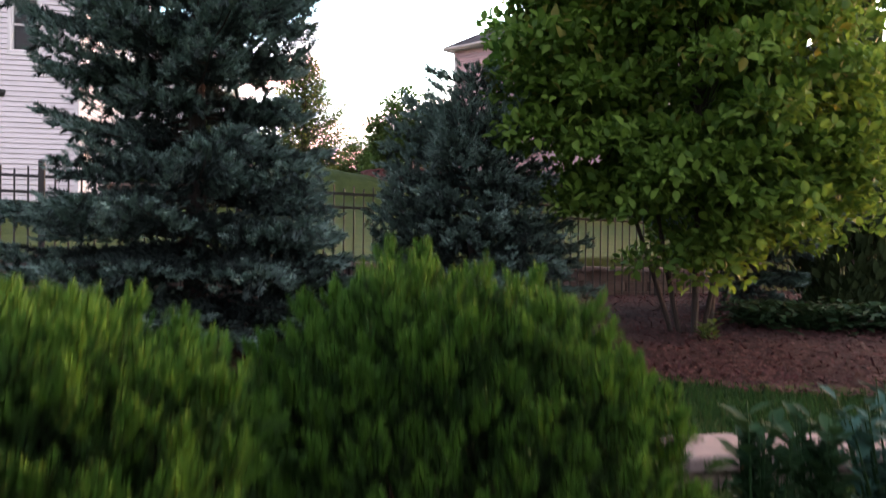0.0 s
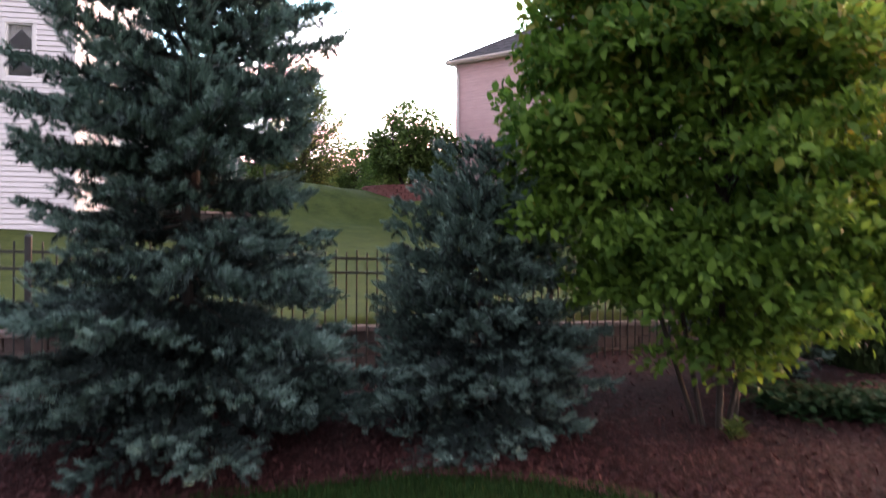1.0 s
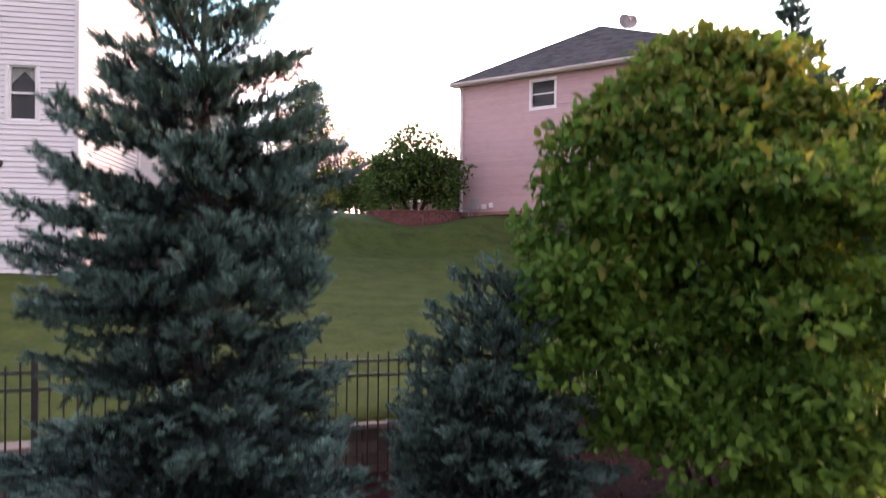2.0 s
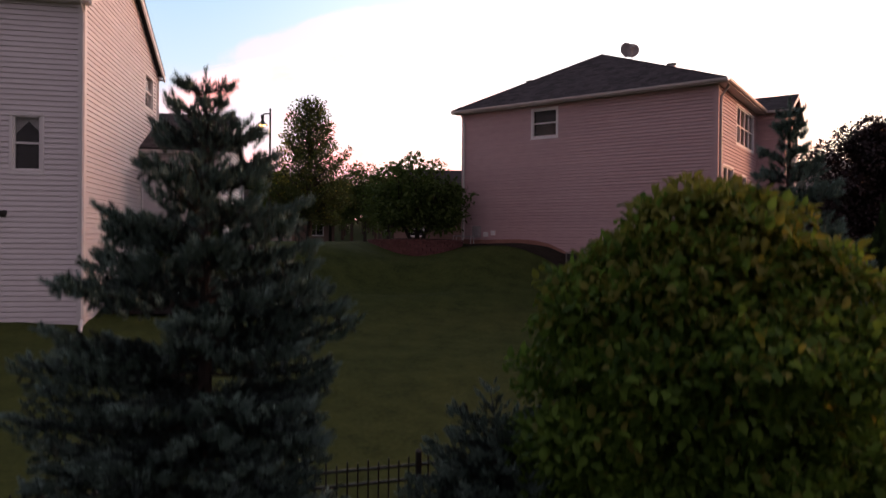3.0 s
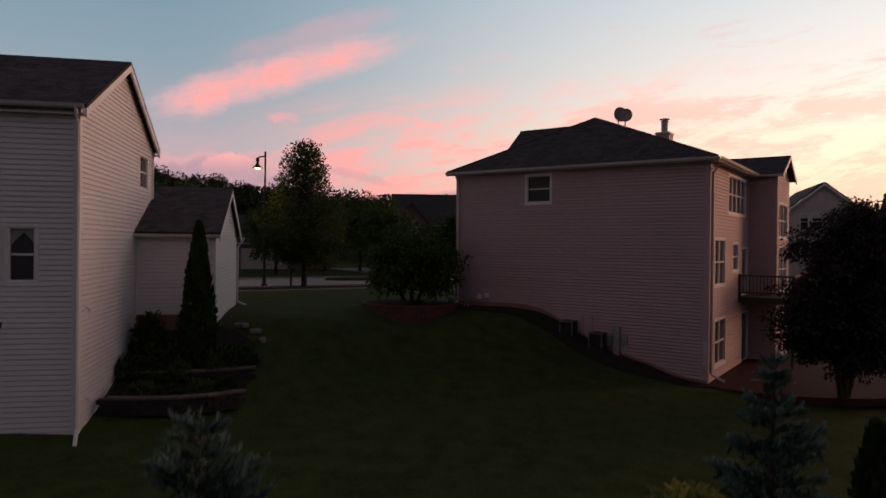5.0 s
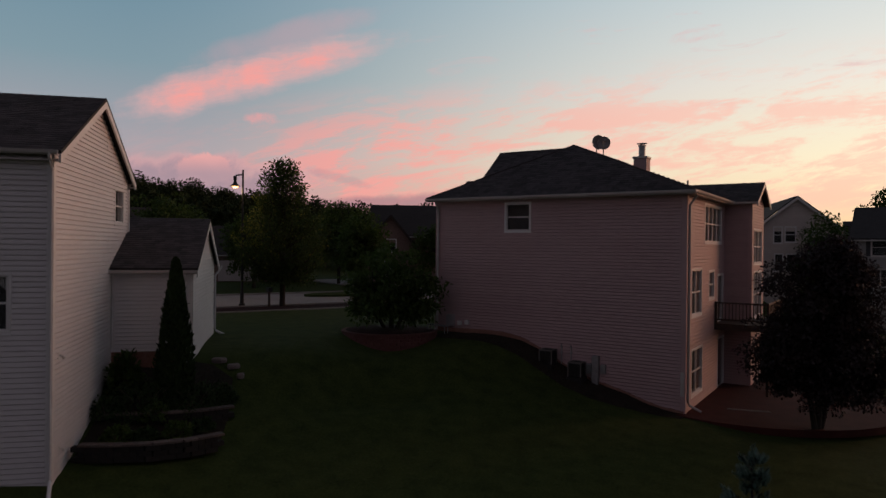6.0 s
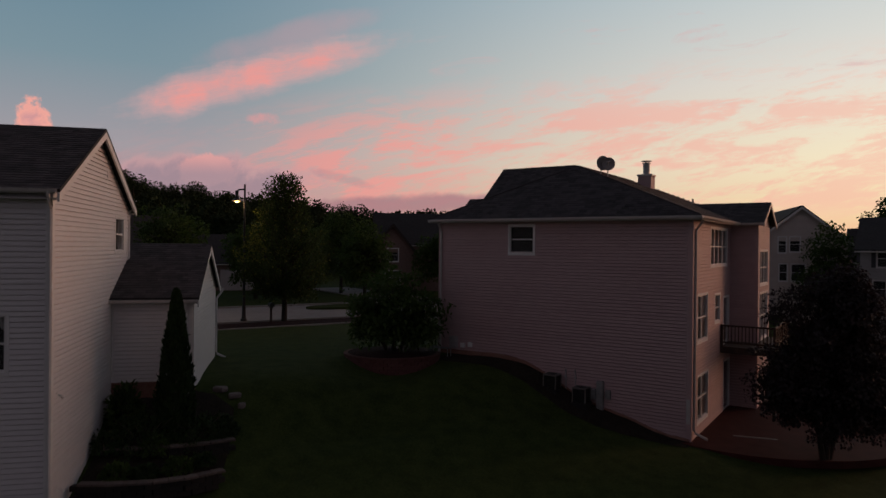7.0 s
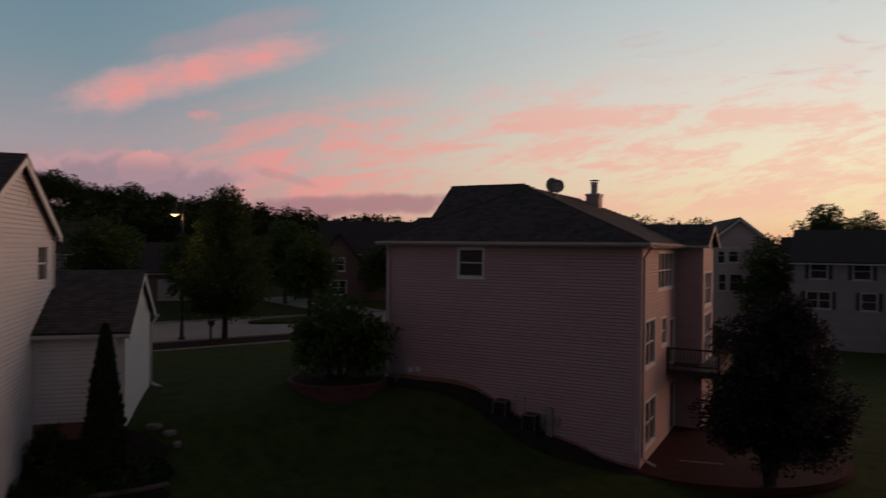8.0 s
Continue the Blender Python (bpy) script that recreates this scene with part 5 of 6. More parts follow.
for k in range(41):
    y = k * 0.268
    z = ground_z(*house_xy(-0.1, y)) + 0.11 + 0.08 * sstep(5.0, 7.5, y)
    g.v += [(-0.065, y, z - 0.6), (-0.065, y, z), (-0.003, y, z + 0.01)]
g.f = [(3 * k + a, 3 * k + a + 1, 3 * k + a + 4, 3 * k + a + 3) for k in range(40) for a in (0, 1)]
part("foundation", g, M_FOUND, H2)


def build_round_shrub(x, y, z, rx, rz_, label, seed, material=None, n=2600, leaf=0.09):
    r = np.random.RandomState(seed)
    t = thing("garden_shrub", pose(x, y, z), label, "shrub")
    st = Geo()
    for i in range(9):
        a = i * 2.4
        st.tube([(0, 0, -0.08), (rx * 0.4 * math.cos(a), rx * 0.4 * math.sin(a), rz_ * 0.5), (rx * 0.75 * math.cos(a), rx * 0.75 * math.sin(a), rz_ * 0.8)], [0.02, 0.012, 0.004], 5, False)
    part("stem", st, M_BARK, t)
    d = unit(r.normal(size=(n, 3)))
    d[:, 2] = np.abs(d[:, 2]) - 0.15
    lump = np.array([noise.noise(Vector(v) * 2.4 + Vector((seed, 1, 2))) for v in d])
    P = d * np.array([rx, rx, rz_]) * (0.88 + 0.25 * lump + r.uniform(-0.25, 0.06, n))[:, None] + np.array([0, 0, 0.1])
    P[:, 2] = np.maximum(P[:, 2], 0.02)
    scatter("foliage", LEAF_V, LEAF_F, P, unit(d + r.normal(size=P.shape) * 0.5), d + [0, 0, 0.6], leaf * r.uniform(0.7, 1.3, n), material or M_ARBOR, t)


build_round_shrub(-8.5, 21.0, 2.85, 1.15, 1.15, "dark rounded shrub on the terrace beside the pale house", 61)
build_round_shrub(-7.15, 21.45, 2.85, 1.0, 1.0, "low dark shrub on the terrace", 62)
build_round_shrub(-9.35, 21.6, 3.4, 0.55, 1.35, "dark leafy shrub against the pale siding", 63, M_GREENLEAF, 1200, 0.16)
build_round_shrub(-6.55, 22.0, 2.85, 0.6, 0.75, "low shrub at the terrace's end", 64)

for k, (x, y, rx, rz_) in enumerate(((-8.5, 19.2, 0.42, 0.4), (-7.75, 19.35, 0.36, 0.32), (-7.05, 19.75, 0.45, 0.42), (-6.5, 20.2, 0.34, 0.3), (-8.0, 20.5, 0.5, 0.5), (-9.3, 20.3, 0.5, 0.6))):
    build_round_shrub(x, y, ground_z(x, y) + 0.08, rx, rz_, "low dark leafy plant in the terrace bed", 160 + k, M_ARBOR if k % 2 else M_GREENLEAF, 900, 0.09)

for k, (x, y, w) in enumerate(((-7.05, 23.75, 0.5), (-6.55, 23.55, 0.42), (-6.2, 23.2, 0.3))):
    r = np.random.RandomState(170 + k)
    st = tagged(new("garden_stone"), "pale flat garden stone on the terrace's edge", "stone", "stones by the terrace")
    st.matrix_basis = pose(x, y, ground_z(x, y) - 0.03, 0, 0, 40 * k)
    g, n = Geo(), 10
    rad = r.uniform(0.8, 1.1, n)
    for zz, kk in ((0.0, 0.95), (0.1, 1.0), (0.15, 0.82)):
        g.v += [(w * 0.6 * rad[i] * kk * math.cos(i * math.tau / n), w * 0.42 * rad[i] * kk * math.sin(i * math.tau / n), zz + r.uniform(-0.012, 0.012)) for i in range(n)]
    g.f = [(m * n + i, m * n + (i + 1) % n, (m + 1) * n + (i + 1) % n, (m + 1) * n + i) for m in (0, 1) for i in range(n)] + [tuple(range(2 * n, 3 * n))]
    part("stone", g, M_CAP, st)

# the raised ring bed at the house corner
ring = [(-1.55 + 1.95 * math.cos(a), 29.85 + 1.75 * math.sin(a)) for a in np.linspace(-0.35 * math.pi - 2.6, 0.1, 40)]
block_run("ring_bed_wall", ring, 5, lambda x, y: 3.66, M_REDBLOCK, M_REDBLOCK, "curved red block wall round a raised tree bed", (0.3, 0.2, 0.13))
g = Geo()
g.v = [(-1.55, 29.85, 4.45)] + [(-1.55 + 1.9 * math.cos(a), 29.85 + 1.7 * math.sin(a), 4.38) for a in np.linspace(0, math.tau, 33)[:-1]]
g.f = [(0, 1 + i, 1 + (i + 1) % 32) for i in range(32)]
tagged(part("ring_bed", g, M_MULCH, smooth=True), "mounded dark mulch inside the red block ring", "mulch bed", kind="structure")


# ---- fittings on the beige house ----
def on_house(m):
    return H2.matrix_basis @ m


def build_ac(y, z):
    ac = thing("air_conditioner", on_house(pose(-0.47, y, z)), "dark slatted air conditioner unit beside the beige wall", "air conditioner", "air conditioners on the slope")
    ac.scale = (0.7, 0.7, 0.7)
    part("pad", Geo().bevel_box(-0.45, -0.45, -0.6, 0.45, 0.45, 0.03, 0.015), M_DARKSTONE, ac)
    part("core", Geo().box(-0.34, -0.34, 0.05, 0.34, 0.34, 0.74), M_BLACK, ac)
    for sx in (-1, 1):
        for sy in (-1, 1):
            part("corner_post", Geo().bevel_box(sx * 0.37 - 0.03, sy * 0.37 - 0.03, 0.03, sx * 0.37 + 0.03, sy * 0.37 + 0.03, 0.78, 0.01), M_AC, ac)
    slat = mesh_of("slat", Geo().box(-0.345, -0.385, 0, 0.345, -0.365, 0.018), M_BLACK)
    for k in range(14):
        for a in range(4):
            part("slat", slat, None, ac).matrix_basis = pose(0, 0, 0.07 + k * 0.05, 0, 0, 90 * a)
    part("lid", Geo().bevel_box(-0.4, -0.4, 0.78, 0.4, 0.4, 0.83, 0.02), M_AC, ac)
    fan = Geo()
    for k in range(5):
        fan.lathe([(0.08 + k * 0.055, 0.832), (0.095 + k * 0.055, 0.842), (0.11 + k * 0.055, 0.832)], 24)
    part("fan_guard", fan, M_BLACK, ac)


build_ac(5.17, 3.36)
build_ac(3.95, 2.98)


def wall_box(name, y, z, w, h, d, material, label, cat, lid=True):
    t = thing(name, on_house(pose(-0.02, y, z)), label, cat)
    part("case", Geo().bevel_box(-d, -w / 2, 0, 0, w / 2, h, 0.012), material, t)
    if lid:
        part("cover", Geo().bevel_box(-d - 0.012, -w / 2 + 0.015, 0.03, -d, w / 2 - 0.015, h - 0.03, 0.006), material, t)
    return t


wall_box("utility_pedestal", 3.32, 2.4, 0.26, 1.4, 0.2, M_METAL, "tall grey metal utility box against the siding", "utility box")
wall_box("meter_box", 3.62, 3.08, 0.28, 0.39, 0.16, M_METAL, "grey electric meter box on the beige siding", "meter")
wall_box("meter_box", 3.02, 3.14, 0.21, 0.34, 0.14, M_METAL, "small grey service box on the beige siding", "meter")
wall_box("dryer_vent", 9.57, 4.54, 0.22, 0.2, 0.1, M_TRIM, "white square vent hood on the siding", "vent", False)
wall_box("dryer_vent", 9.2, 4.6, 0.2, 0.2, 0.1, M_TRIM, "white square vent hood beside another", "vent", False)
wall_box("gas_meter", 10.0, 4.5, 0.34, 0.5, 0.22, M_DISH, "grey gas meter near the house corner", "gas meter")
for y, z in ((4.76, 3.98), (4.36, 3.98)):
    t = thing("conduit", on_house(pose(-0.03, y, z)), "dark service pipe rising on the siding", "pipe")
    part("pipe", Geo().tube([(-0.02, 0, -0.9), (-0.02, 0, 0.05), (-0.06, 0, 0.14), (-0.1, 0, 0.05)], 0.025, 7), M_DISH, t)
    part("bracket", Geo().box(-0.06, -0.05, -0.2, 0.0, 0.05, -0.16), M_METAL, t)
hose = thing("hose_reel", on_house(pose(-0.75, 10.3, 4.22)), "metal hose reel frame beside the house corner", "hose reel")
part("frame", Geo().tube([(-0.1, -0.45, 0), (-0.1, -0.45, 0.32), (-0.1, 0.45, 0.34), (-0.1, 0.45, 0)], 0.022, 7), M_METAL, hose)
part("frame", Geo().tube([(0.15, -0.45, 0), (0.15, -0.45, 0.32), (0.15, 0.45, 0.34), (0.15, 0.45, 0)], 0.022, 7), M_METAL, hose)


def build_dish(y, x, z, aim, r_):
    d = thing("satellite_dish", on_house(pose(x, y, z)), "grey satellite dish on the roof hip", "satellite dish", "dishes on the roof")
    part("mast", Geo().tube([(0, 0, -0.45), (0, 0, 0.1), (-0.08, -0.05, 0.35)], 0.025, 8), M_METAL, d)
    m = pose(-0.1, -0.06, 0.42, 90, 0, aim)
    prof = [(0.0, 0.0)] + [(r_ * k / 6, 0.16 * (k / 6) ** 2 * r_ / 0.4) for k in range(1, 7)] + [(r_ * 1.02, 0.16 * r_ / 0.4 - 0.012)] + [(r_ * k / 6, 0.16 * (k / 6) ** 2 * r_ / 0.4 - 0.015) for k in range(6, -1, -1)]
    part("reflector", Geo().lathe(prof, 28, m), M_DISH, d, smooth=True)
    part("arm", Geo().tube([m @ Vector((0, -r_, 0.1)), m @ Vector((0, -r_ * 0.8, 0.45)), m @ Vector((0, -0.05, 0.55))], 0.012, 6), M_METAL, d)
    part("receiver", Geo().tube([m @ Vector((0, -0.06, 0.52)), m @ Vector((0, 0.02, 0.64))], 0.04, 8), M_DISH, d)


build_dish(4.55, 3.05, 12.16, -38, 0.31)
build_dish(4.28, 3.15, 12.12, -75, 0.28)
ch = thing("chimney", on_house(pose(9.15, 4.4, 11.65)), "square sided chimney with a capped metal flue", "chimney")
part("stack", Geo().box(-0.33, -0.33, -0.6, 0.33, 0.33, 0.92), M_PINKSIDE, ch)
part("crown", Geo().bevel_box(-0.38, -0.38, 0.92, 0.38, 0.38, 1.02, 0.02), M_GUTTER, ch)
part("flue", Geo().lathe([(0.17, 1.02), (0.17, 1.55), (0.2, 1.56), (0.2, 1.62), (0.0, 1.62)], 18), M_METAL, ch)
part("cap", Geo().lathe([(0.0, 1.75), (0.26, 1.71), (0.26, 1.69), (0.0, 1.70)], 18), M_METAL, ch)
vp = thing("vent_pipe", on_house(pose(9.5, 2.2, 11.0)), "short metal vent pipe on the roof", "vent")
part("pipe", Geo().lathe([(0.05, -0.3), (0.05, 0.4), (0.04, 0.4), (0.04, 0.0)], 12), M_METAL, vp)


def build_deck():
    d = thing("deck", on_house(pose(4.9, -2.1, 0)), "small dark-stained wooden deck with a baluster rail", "deck")
    for k in range(15):
        part("board", Geo().bevel_box(0.0, k * 0.14, 4.82, 4.6, k * 0.14 + 0.132, 4.86, 0.004), M_DARKWOOD, d)
    part("rim_joist", Geo().box(-0.04, -0.04, 4.6, 4.6, 0.0, 4.86), M_DARKWOOD, d)
    part("rim_joist", Geo().box(-0.04, 0.0, 4.6, 0.0, 2.08, 4.86), M_DARKWOOD, d)
    for x, y in ((0, 0), (2.3, 0), (4.5, 0), (0, 2.0)):
        part("post", Geo().bevel_box(x - 0.05, y - 0.05, 1.8 if y < 1 else 4.6, x + 0.05, y + 0.05, 5.78, 0.008), M_DARKWOOD, d)
    for z in (5.0, 5.7):
        part("rail", Geo().box(0.05, -0.03, z, 4.5, 0.03, z + 0.07), M_DARKWOOD, d)
        part("rail", Geo().box(-0.03, 0.05, z, 0.03, 2.05, z + 0.07), M_DARKWOOD, d)
    bal = mesh_of("baluster", Geo().box(-0.018, -0.018, 5.05, 0.018, 0.018, 5.72), M_DARKWOOD)
    for k in range(1, 34):
        part("baluster", bal, None, d).location = (k * 0.132, 0, 0)
    for k in range(1, 15):
        part("baluster", bal, None, d).location = (0, k * 0.135, 0)


build_deck()
g = Geo()
pc = (13.3, 27.2)
rim = [(pc[0] + 5.2 * math.cos(a), pc[1] + 4.75 * math.sin(a)) for a in np.linspace(0, math.tau, 65)[:-1]]
g.slab([(x, y, 2.0) for x, y in rim], 0.25)
tagged(part("patio", g, M_PATIO), "red stained concrete patio with a curved edge behind the house", "patio", kind="structure")
mat_ = thing("patio_strip", pose(12.0, 25.2, 2.0, 0, 0, -20), "narrow pale drain strip lying on the patio", "drain")
part("grate", Geo().bevel_box(-0.75, -0.05, 0, 0.75, 0.05, 0.02, 0.005), M_KERB, mat_)

# fittings on the pale house
for x, z, nm, lb in ((0.45, 5.2, "outdoor_light", "small pale outdoor light on the gable wall"), (0.5, 2.9, "faucet_box", "small pale faucet plate on the gable wall")):
    t = thing(nm, H1.matrix_basis @ pose(x, -0.02, z), lb, "light" if "light" in nm else "faucet")
    part("plate", Geo().bevel_box(-0.08, -0.03, -0.09, 0.08, 0, 0.09, 0.01), M_TRIM, t)
    part("fitting", Geo().tube([(0, -0.03, 0), (0.0, -0.1, -0.02), (0.03, -0.13, -0.08)], [0.03, 0.03, 0.045], 8), M_TRIM, t)
t = thing("dryer_vent", H1.matrix_basis @ pose(-0.02, 1.74, 4.84), "dark round-hooded vent on the pale siding", "vent")
part("plate", Geo().bevel_box(-0.02, -0.1, -0.09, 0, 0.1, 0.1, 0.008), M_TRIM, t)
part("hood", Geo().lathe([(0.0, -0.1), (0.05, -0.1), (0.085, -0.03), (0.09, 0.06), (0.0, 0.065)], 14, pose(-0.02, 0, 0.0)), M_BLACK, t)
t = thing("gable_vent", H1.matrix_basis @ pose(5.0, -0.02, 11.0), "small square gable vent on the pale siding", "vent")
part("plate", Geo().bevel_box(-0.12, -0.04, -0.12, 0.12, 0, 0.12, 0.01), M_WHITESIDE, t)

# ---- the street ----
KX, KY = -8.1, 41.2
KE, KN = Vector((0.861, 0.508, 0)), Vector((-0.508, 0.861, 0))


def street(e, n, z):
    p = Vector((KX, KY, z)) + KE * e + KN * n
    return (p.x, p.y, z)


def strip(name, e0_, e1_, n0, n1, z, material, label, cat, thick=0.2, seg=30):
    g = Geo()
    for i in range(seg):
        a, b = e0_ + (e1_ - e0_) * i / seg, e0_ + (e1_ - e0_) * (i + 1) / seg
        g.slab([street(a, n0, z), street(b, n0, z), street(b, n1, z), street(a, n1, z)], thick)
    return tagged(part(name, g, material), label, cat, kind="structure")


strip("edging", -30, 22, -0.1, 0.12, 4.16, M_KERB, "thin pale concrete edging before the street trees", "kerb")
strip("mulch_strip", -30, 22, 0.12, 2.9, 4.12, M_MULCH, "reddish mulch strip under the street trees", "mulch bed")
strip("kerb", -50, 40, 2.9, 3.1, 4.2, M_KERB, "pale concrete street kerb", "kerb")
strip("road", -50, 40, 3.1, 13.6, 4.08, M_ROAD, "pale concrete residential street", "road")
strip("kerb", -50, 40, 13.6, 13.8, 4.2, M_KERB, "pale concrete kerb on the far side", "kerb")
strip("driveway", 14, 19, 13.8, 34, 4.13, M_ROAD, "pale concrete driveway across the street", "driveway", seg=6)
strip("driveway", -13, -8, 13.8, 32, 4.13, M_ROAD, "pale concrete driveway across the street", "driveway", seg=6)
g = Geo()
ic = Vector(street(9.5, 10.3, 0))
g.slab([(ic.x + 4.6 * math.cos(a) * KE.x - 1.5 * math.sin(a) * KE.y, ic.y + 4.6 * math.cos(a) * KE.y + 1.5 * math.sin(a) * KE.x, 4.24) for a in np.linspace(0, math.tau, 33)[:-1]], 0.2)
tagged(part("island", g, M_LAWN), "planted grass island in the street", "island", kind="structure")


def build_street_lamp(x, y, z, top):
    l = thing("street_lamp", pose(x, y, z), "tall dark street lamp with a lit bell-shaped shade", "street lamp")
    h = top - z
    part("base", Geo().lathe([(0.2, 0), (0.2, 0.12), (0.13, 0.2), (0.11, 0.9), (0.09, 0.95)], 14), M_BLACK, l)
    part("pole", Geo().lathe([(0.09, 0.9), (0.07, h * 0.6), (0.06, h), (0.0, h + 0.02)], 12), M_BLACK, l)
    part("arm", Geo().tube([(0, 0, h - 0.32), (-0.2, -0.02, h - 0.32), (-0.42, -0.04, h - 0.36), (-0.48, -0.05, h - 0.45), (-0.48, -0.05, h - 0.62)], 0.045, 8), M_BLACK, l)
    part("arm_bracket", Geo().bevel_box(-0.58, -0.12, h - 0.66, -0.38, 0.02, h - 0.4, 0.02), M_BLACK, l)
    m = pose(-0.48, -0.05, h - 1.05)
    part("shade", Geo().lathe([(0.06, 0.42), (0.09, 0.30), (0.14, 0.16), (0.34, 0.0), (0.33, -0.01), (0.12, 0.14)], 20, m), M_BLACK, l)
    part("lens", Geo().lathe([(0.0, -0.11), (0.12, -0.09), (0.2, -0.03), (0.21, 0.03), (0.0, 0.1)], 18, m), M_LAMPGLOW, l, "glowing warm lamp lens")
    data = bpy.data.lights.new("street_lamp_light", "POINT")
    data.energy, data.color, data.shadow_soft_size = 55, (1.0, 0.62, 0.3), 0.15
    new("street_lamp_light", data).location = (x - 0.48, y - 0.05, top - 1.28)


build_street_lamp(-11.6, 44.0, 4.1, 12.75)
mb = thing("mailbox", pose(-9.75, 43.4, 4.1, 0, 0, 30), "dark mailbox on a wooden post by the street", "mailbox")
part("post", Geo().bevel_box(-0.06, -0.06, -0.1, 0.06, 0.06, 1.05, 0.01), M_DARKWOOD, mb)
part("arm", Geo().box(-0.05, -0.3, 0.88, 0.05, 0.3, 0.96), M_DARKWOOD, mb)
part("box", Geo().add([(0.13 * math.cos(a) * s, y, 1.1 + 0.13 * math.sin(a)) for y in (-0.28, 0.28) for s, a in [(1, 0), (1, 0.6), (1, 1.2), (1, 1.94), (1, 2.54), (1, math.pi)]] + [(-0.13, -0.28, 0.97), (0.13, -0.28, 0.97), (-0.13, 0.28, 0.97), (0.13, 0.28, 0.97)],
     [(0, 1, 7, 6), (1, 2, 8, 7), (2, 3, 9, 8), (3, 4, 10, 9), (4, 5, 11, 10), (5, 12, 14, 11), (12, 13, 15, 14), (13, 0, 6, 15), (5, 4, 3, 2, 1, 0, 13, 12), (6, 7, 8, 9, 10, 11, 14, 15)]), M_BLACK, mb)


# ---- the houses and woods beyond ----
def far_house(x, y, z, rz, w, d, eave, ridge, material, label, wins=(), gable_front=False, shutters=False, door=None, deck=False, roof_over=0.4):
    """A house whose front faces its own -y. wins: (x, z0, width, height). gable_front: ridge runs front to back."""
    hs = thing("house", pose(x, y, z, 0, 0, rz), label, "house")
    fr = Wall((-w / 2, -d / 2, 0), (1, 0, 0), (0, -1, 0))
    holes = [(w / 2 + a - c / 2, w / 2 + a + c / 2, b, b + e) for a, b, c, e in wins]
    build_wall(hs, fr, w, -0.6, eave, holes, 0.2, material, gable=(w / 2, ridge) if gable_front else None)
    for h in holes:
        build_window(hs, fr, *h, cols=2 if h[1] - h[0] > 1.4 else 1, rows=2, frame_mat=M_GUTTER if shutters else None)
        if shutters:
            for sx in (h[0] - 0.42, h[1] + 0.1):
                part("shutter", Geo().bevel_box(sx, -0.05, h[2] - 0.05, sx + 0.32, -0.02, h[3] + 0.05, 0.006, fr.m), M_SHUTTER, hs)
    g = Geo().box(-w / 2, -d / 2 + 0.16, -0.6, -w / 2 + 0.16, d / 2, eave).box(w / 2 - 0.16, -d / 2 + 0.16, -0.6, w / 2, d / 2, eave).box(-w / 2 + 0.16, d / 2 - 0.16, -0.6, w / 2 - 0.16, d / 2, eave)
    if not gable_front:
        for sx in (-w / 2, w / 2 - 0.16):
            g.add([(sx, -d / 2, eave), (sx, d / 2, eave), (sx, 0, ridge), (sx + 0.16, -d / 2, eave), (sx + 0.16, d / 2, eave), (sx + 0.16, 0, ridge)], [(0, 1, 2), (5, 4, 3), (0, 2, 5, 3), (1, 4, 5, 2)])
    part("wall", g, material, hs)
    o = roof_over
    if gable_front:
        k = (ridge - eave) / (w / 2)
        for s in (-1, 1):
            poly = [(s * (w / 2 + o), -s * (-d / 2 - o), eave - o * k + 0.12), (s * (w / 2 + o), -s * (d / 2 + o), eave - o * k + 0.12), (0, -s * (d / 2 + o), ridge + 0.12), (0, -s * (-d / 2 - o), ridge + 0.12)]
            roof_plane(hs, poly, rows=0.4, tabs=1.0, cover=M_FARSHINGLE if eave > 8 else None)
            part("rake_board", Geo().add([(s * (w / 2 + o), -d / 2 - o - 0.03, eave - o * k + 0.1), (0, -d / 2 - o - 0.03, ridge + 0.1), (0, -d / 2 - o - 0.03, ridge - 0.14), (s * (w / 2 + o), -d / 2 - o - 0.03, eave - o * k - 0.14),
                 (s * (w / 2 + o), -d / 2 - o + 0.02, eave - o * k + 0.1), (0, -d / 2 - o + 0.02, ridge + 0.1), (0, -d / 2 - o + 0.02, ridge - 0.14), (s * (w / 2 + o), -d / 2 - o + 0.02, eave - o * k - 0.14)],
                 [(0, 1, 2, 3), (7, 6, 5, 4), (0, 4, 5, 1), (3, 2, 6, 7), (0, 3, 7, 4)]), M_DARKWOOD if material is M_BRICKFAR else M_TRIM, hs)
    else:
        k = (ridge - eave) / (d / 2)
        for s in (-1, 1):
            poly = [(s * (-w / 2 - o), s * (d / 2 + o), eave - o * k + 0.12), (-s * (-w / 2 - o), s * (d / 2 + o), eave - o * k + 0.12), (-s * (-w / 2 - o), 0, ridge + 0.12), (s * (-w / 2 - o), 0, ridge + 0.12)]
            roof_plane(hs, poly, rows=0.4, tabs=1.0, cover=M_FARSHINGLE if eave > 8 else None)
        gutter_run(hs, (-w / 2 - o, -d / 2 - o, eave - o * k + 0.08), (w / 2 + o, -d / 2 - o, eave - o * k + 0.08), (0, -1, 0), M_TRIM)
    if door:
        dx, dw, dh = door
        part("garage_door", Geo().bevel_box(dx - dw / 2, -d / 2 - 0.06, 0.0, dx + dw / 2, -d / 2 - 0.02, dh, 0.01), M_DOOR, hs, "pale panelled garage door")
        for k in range(1, 4):
            part("door_groove", Geo().box(dx - dw / 2 + 0.05, -d / 2 - 0.064, dh * k / 4 - 0.015, dx + dw / 2 - 0.05, -d / 2 - 0.06, dh * k / 4 + 0.015), M_GUTTER, hs)
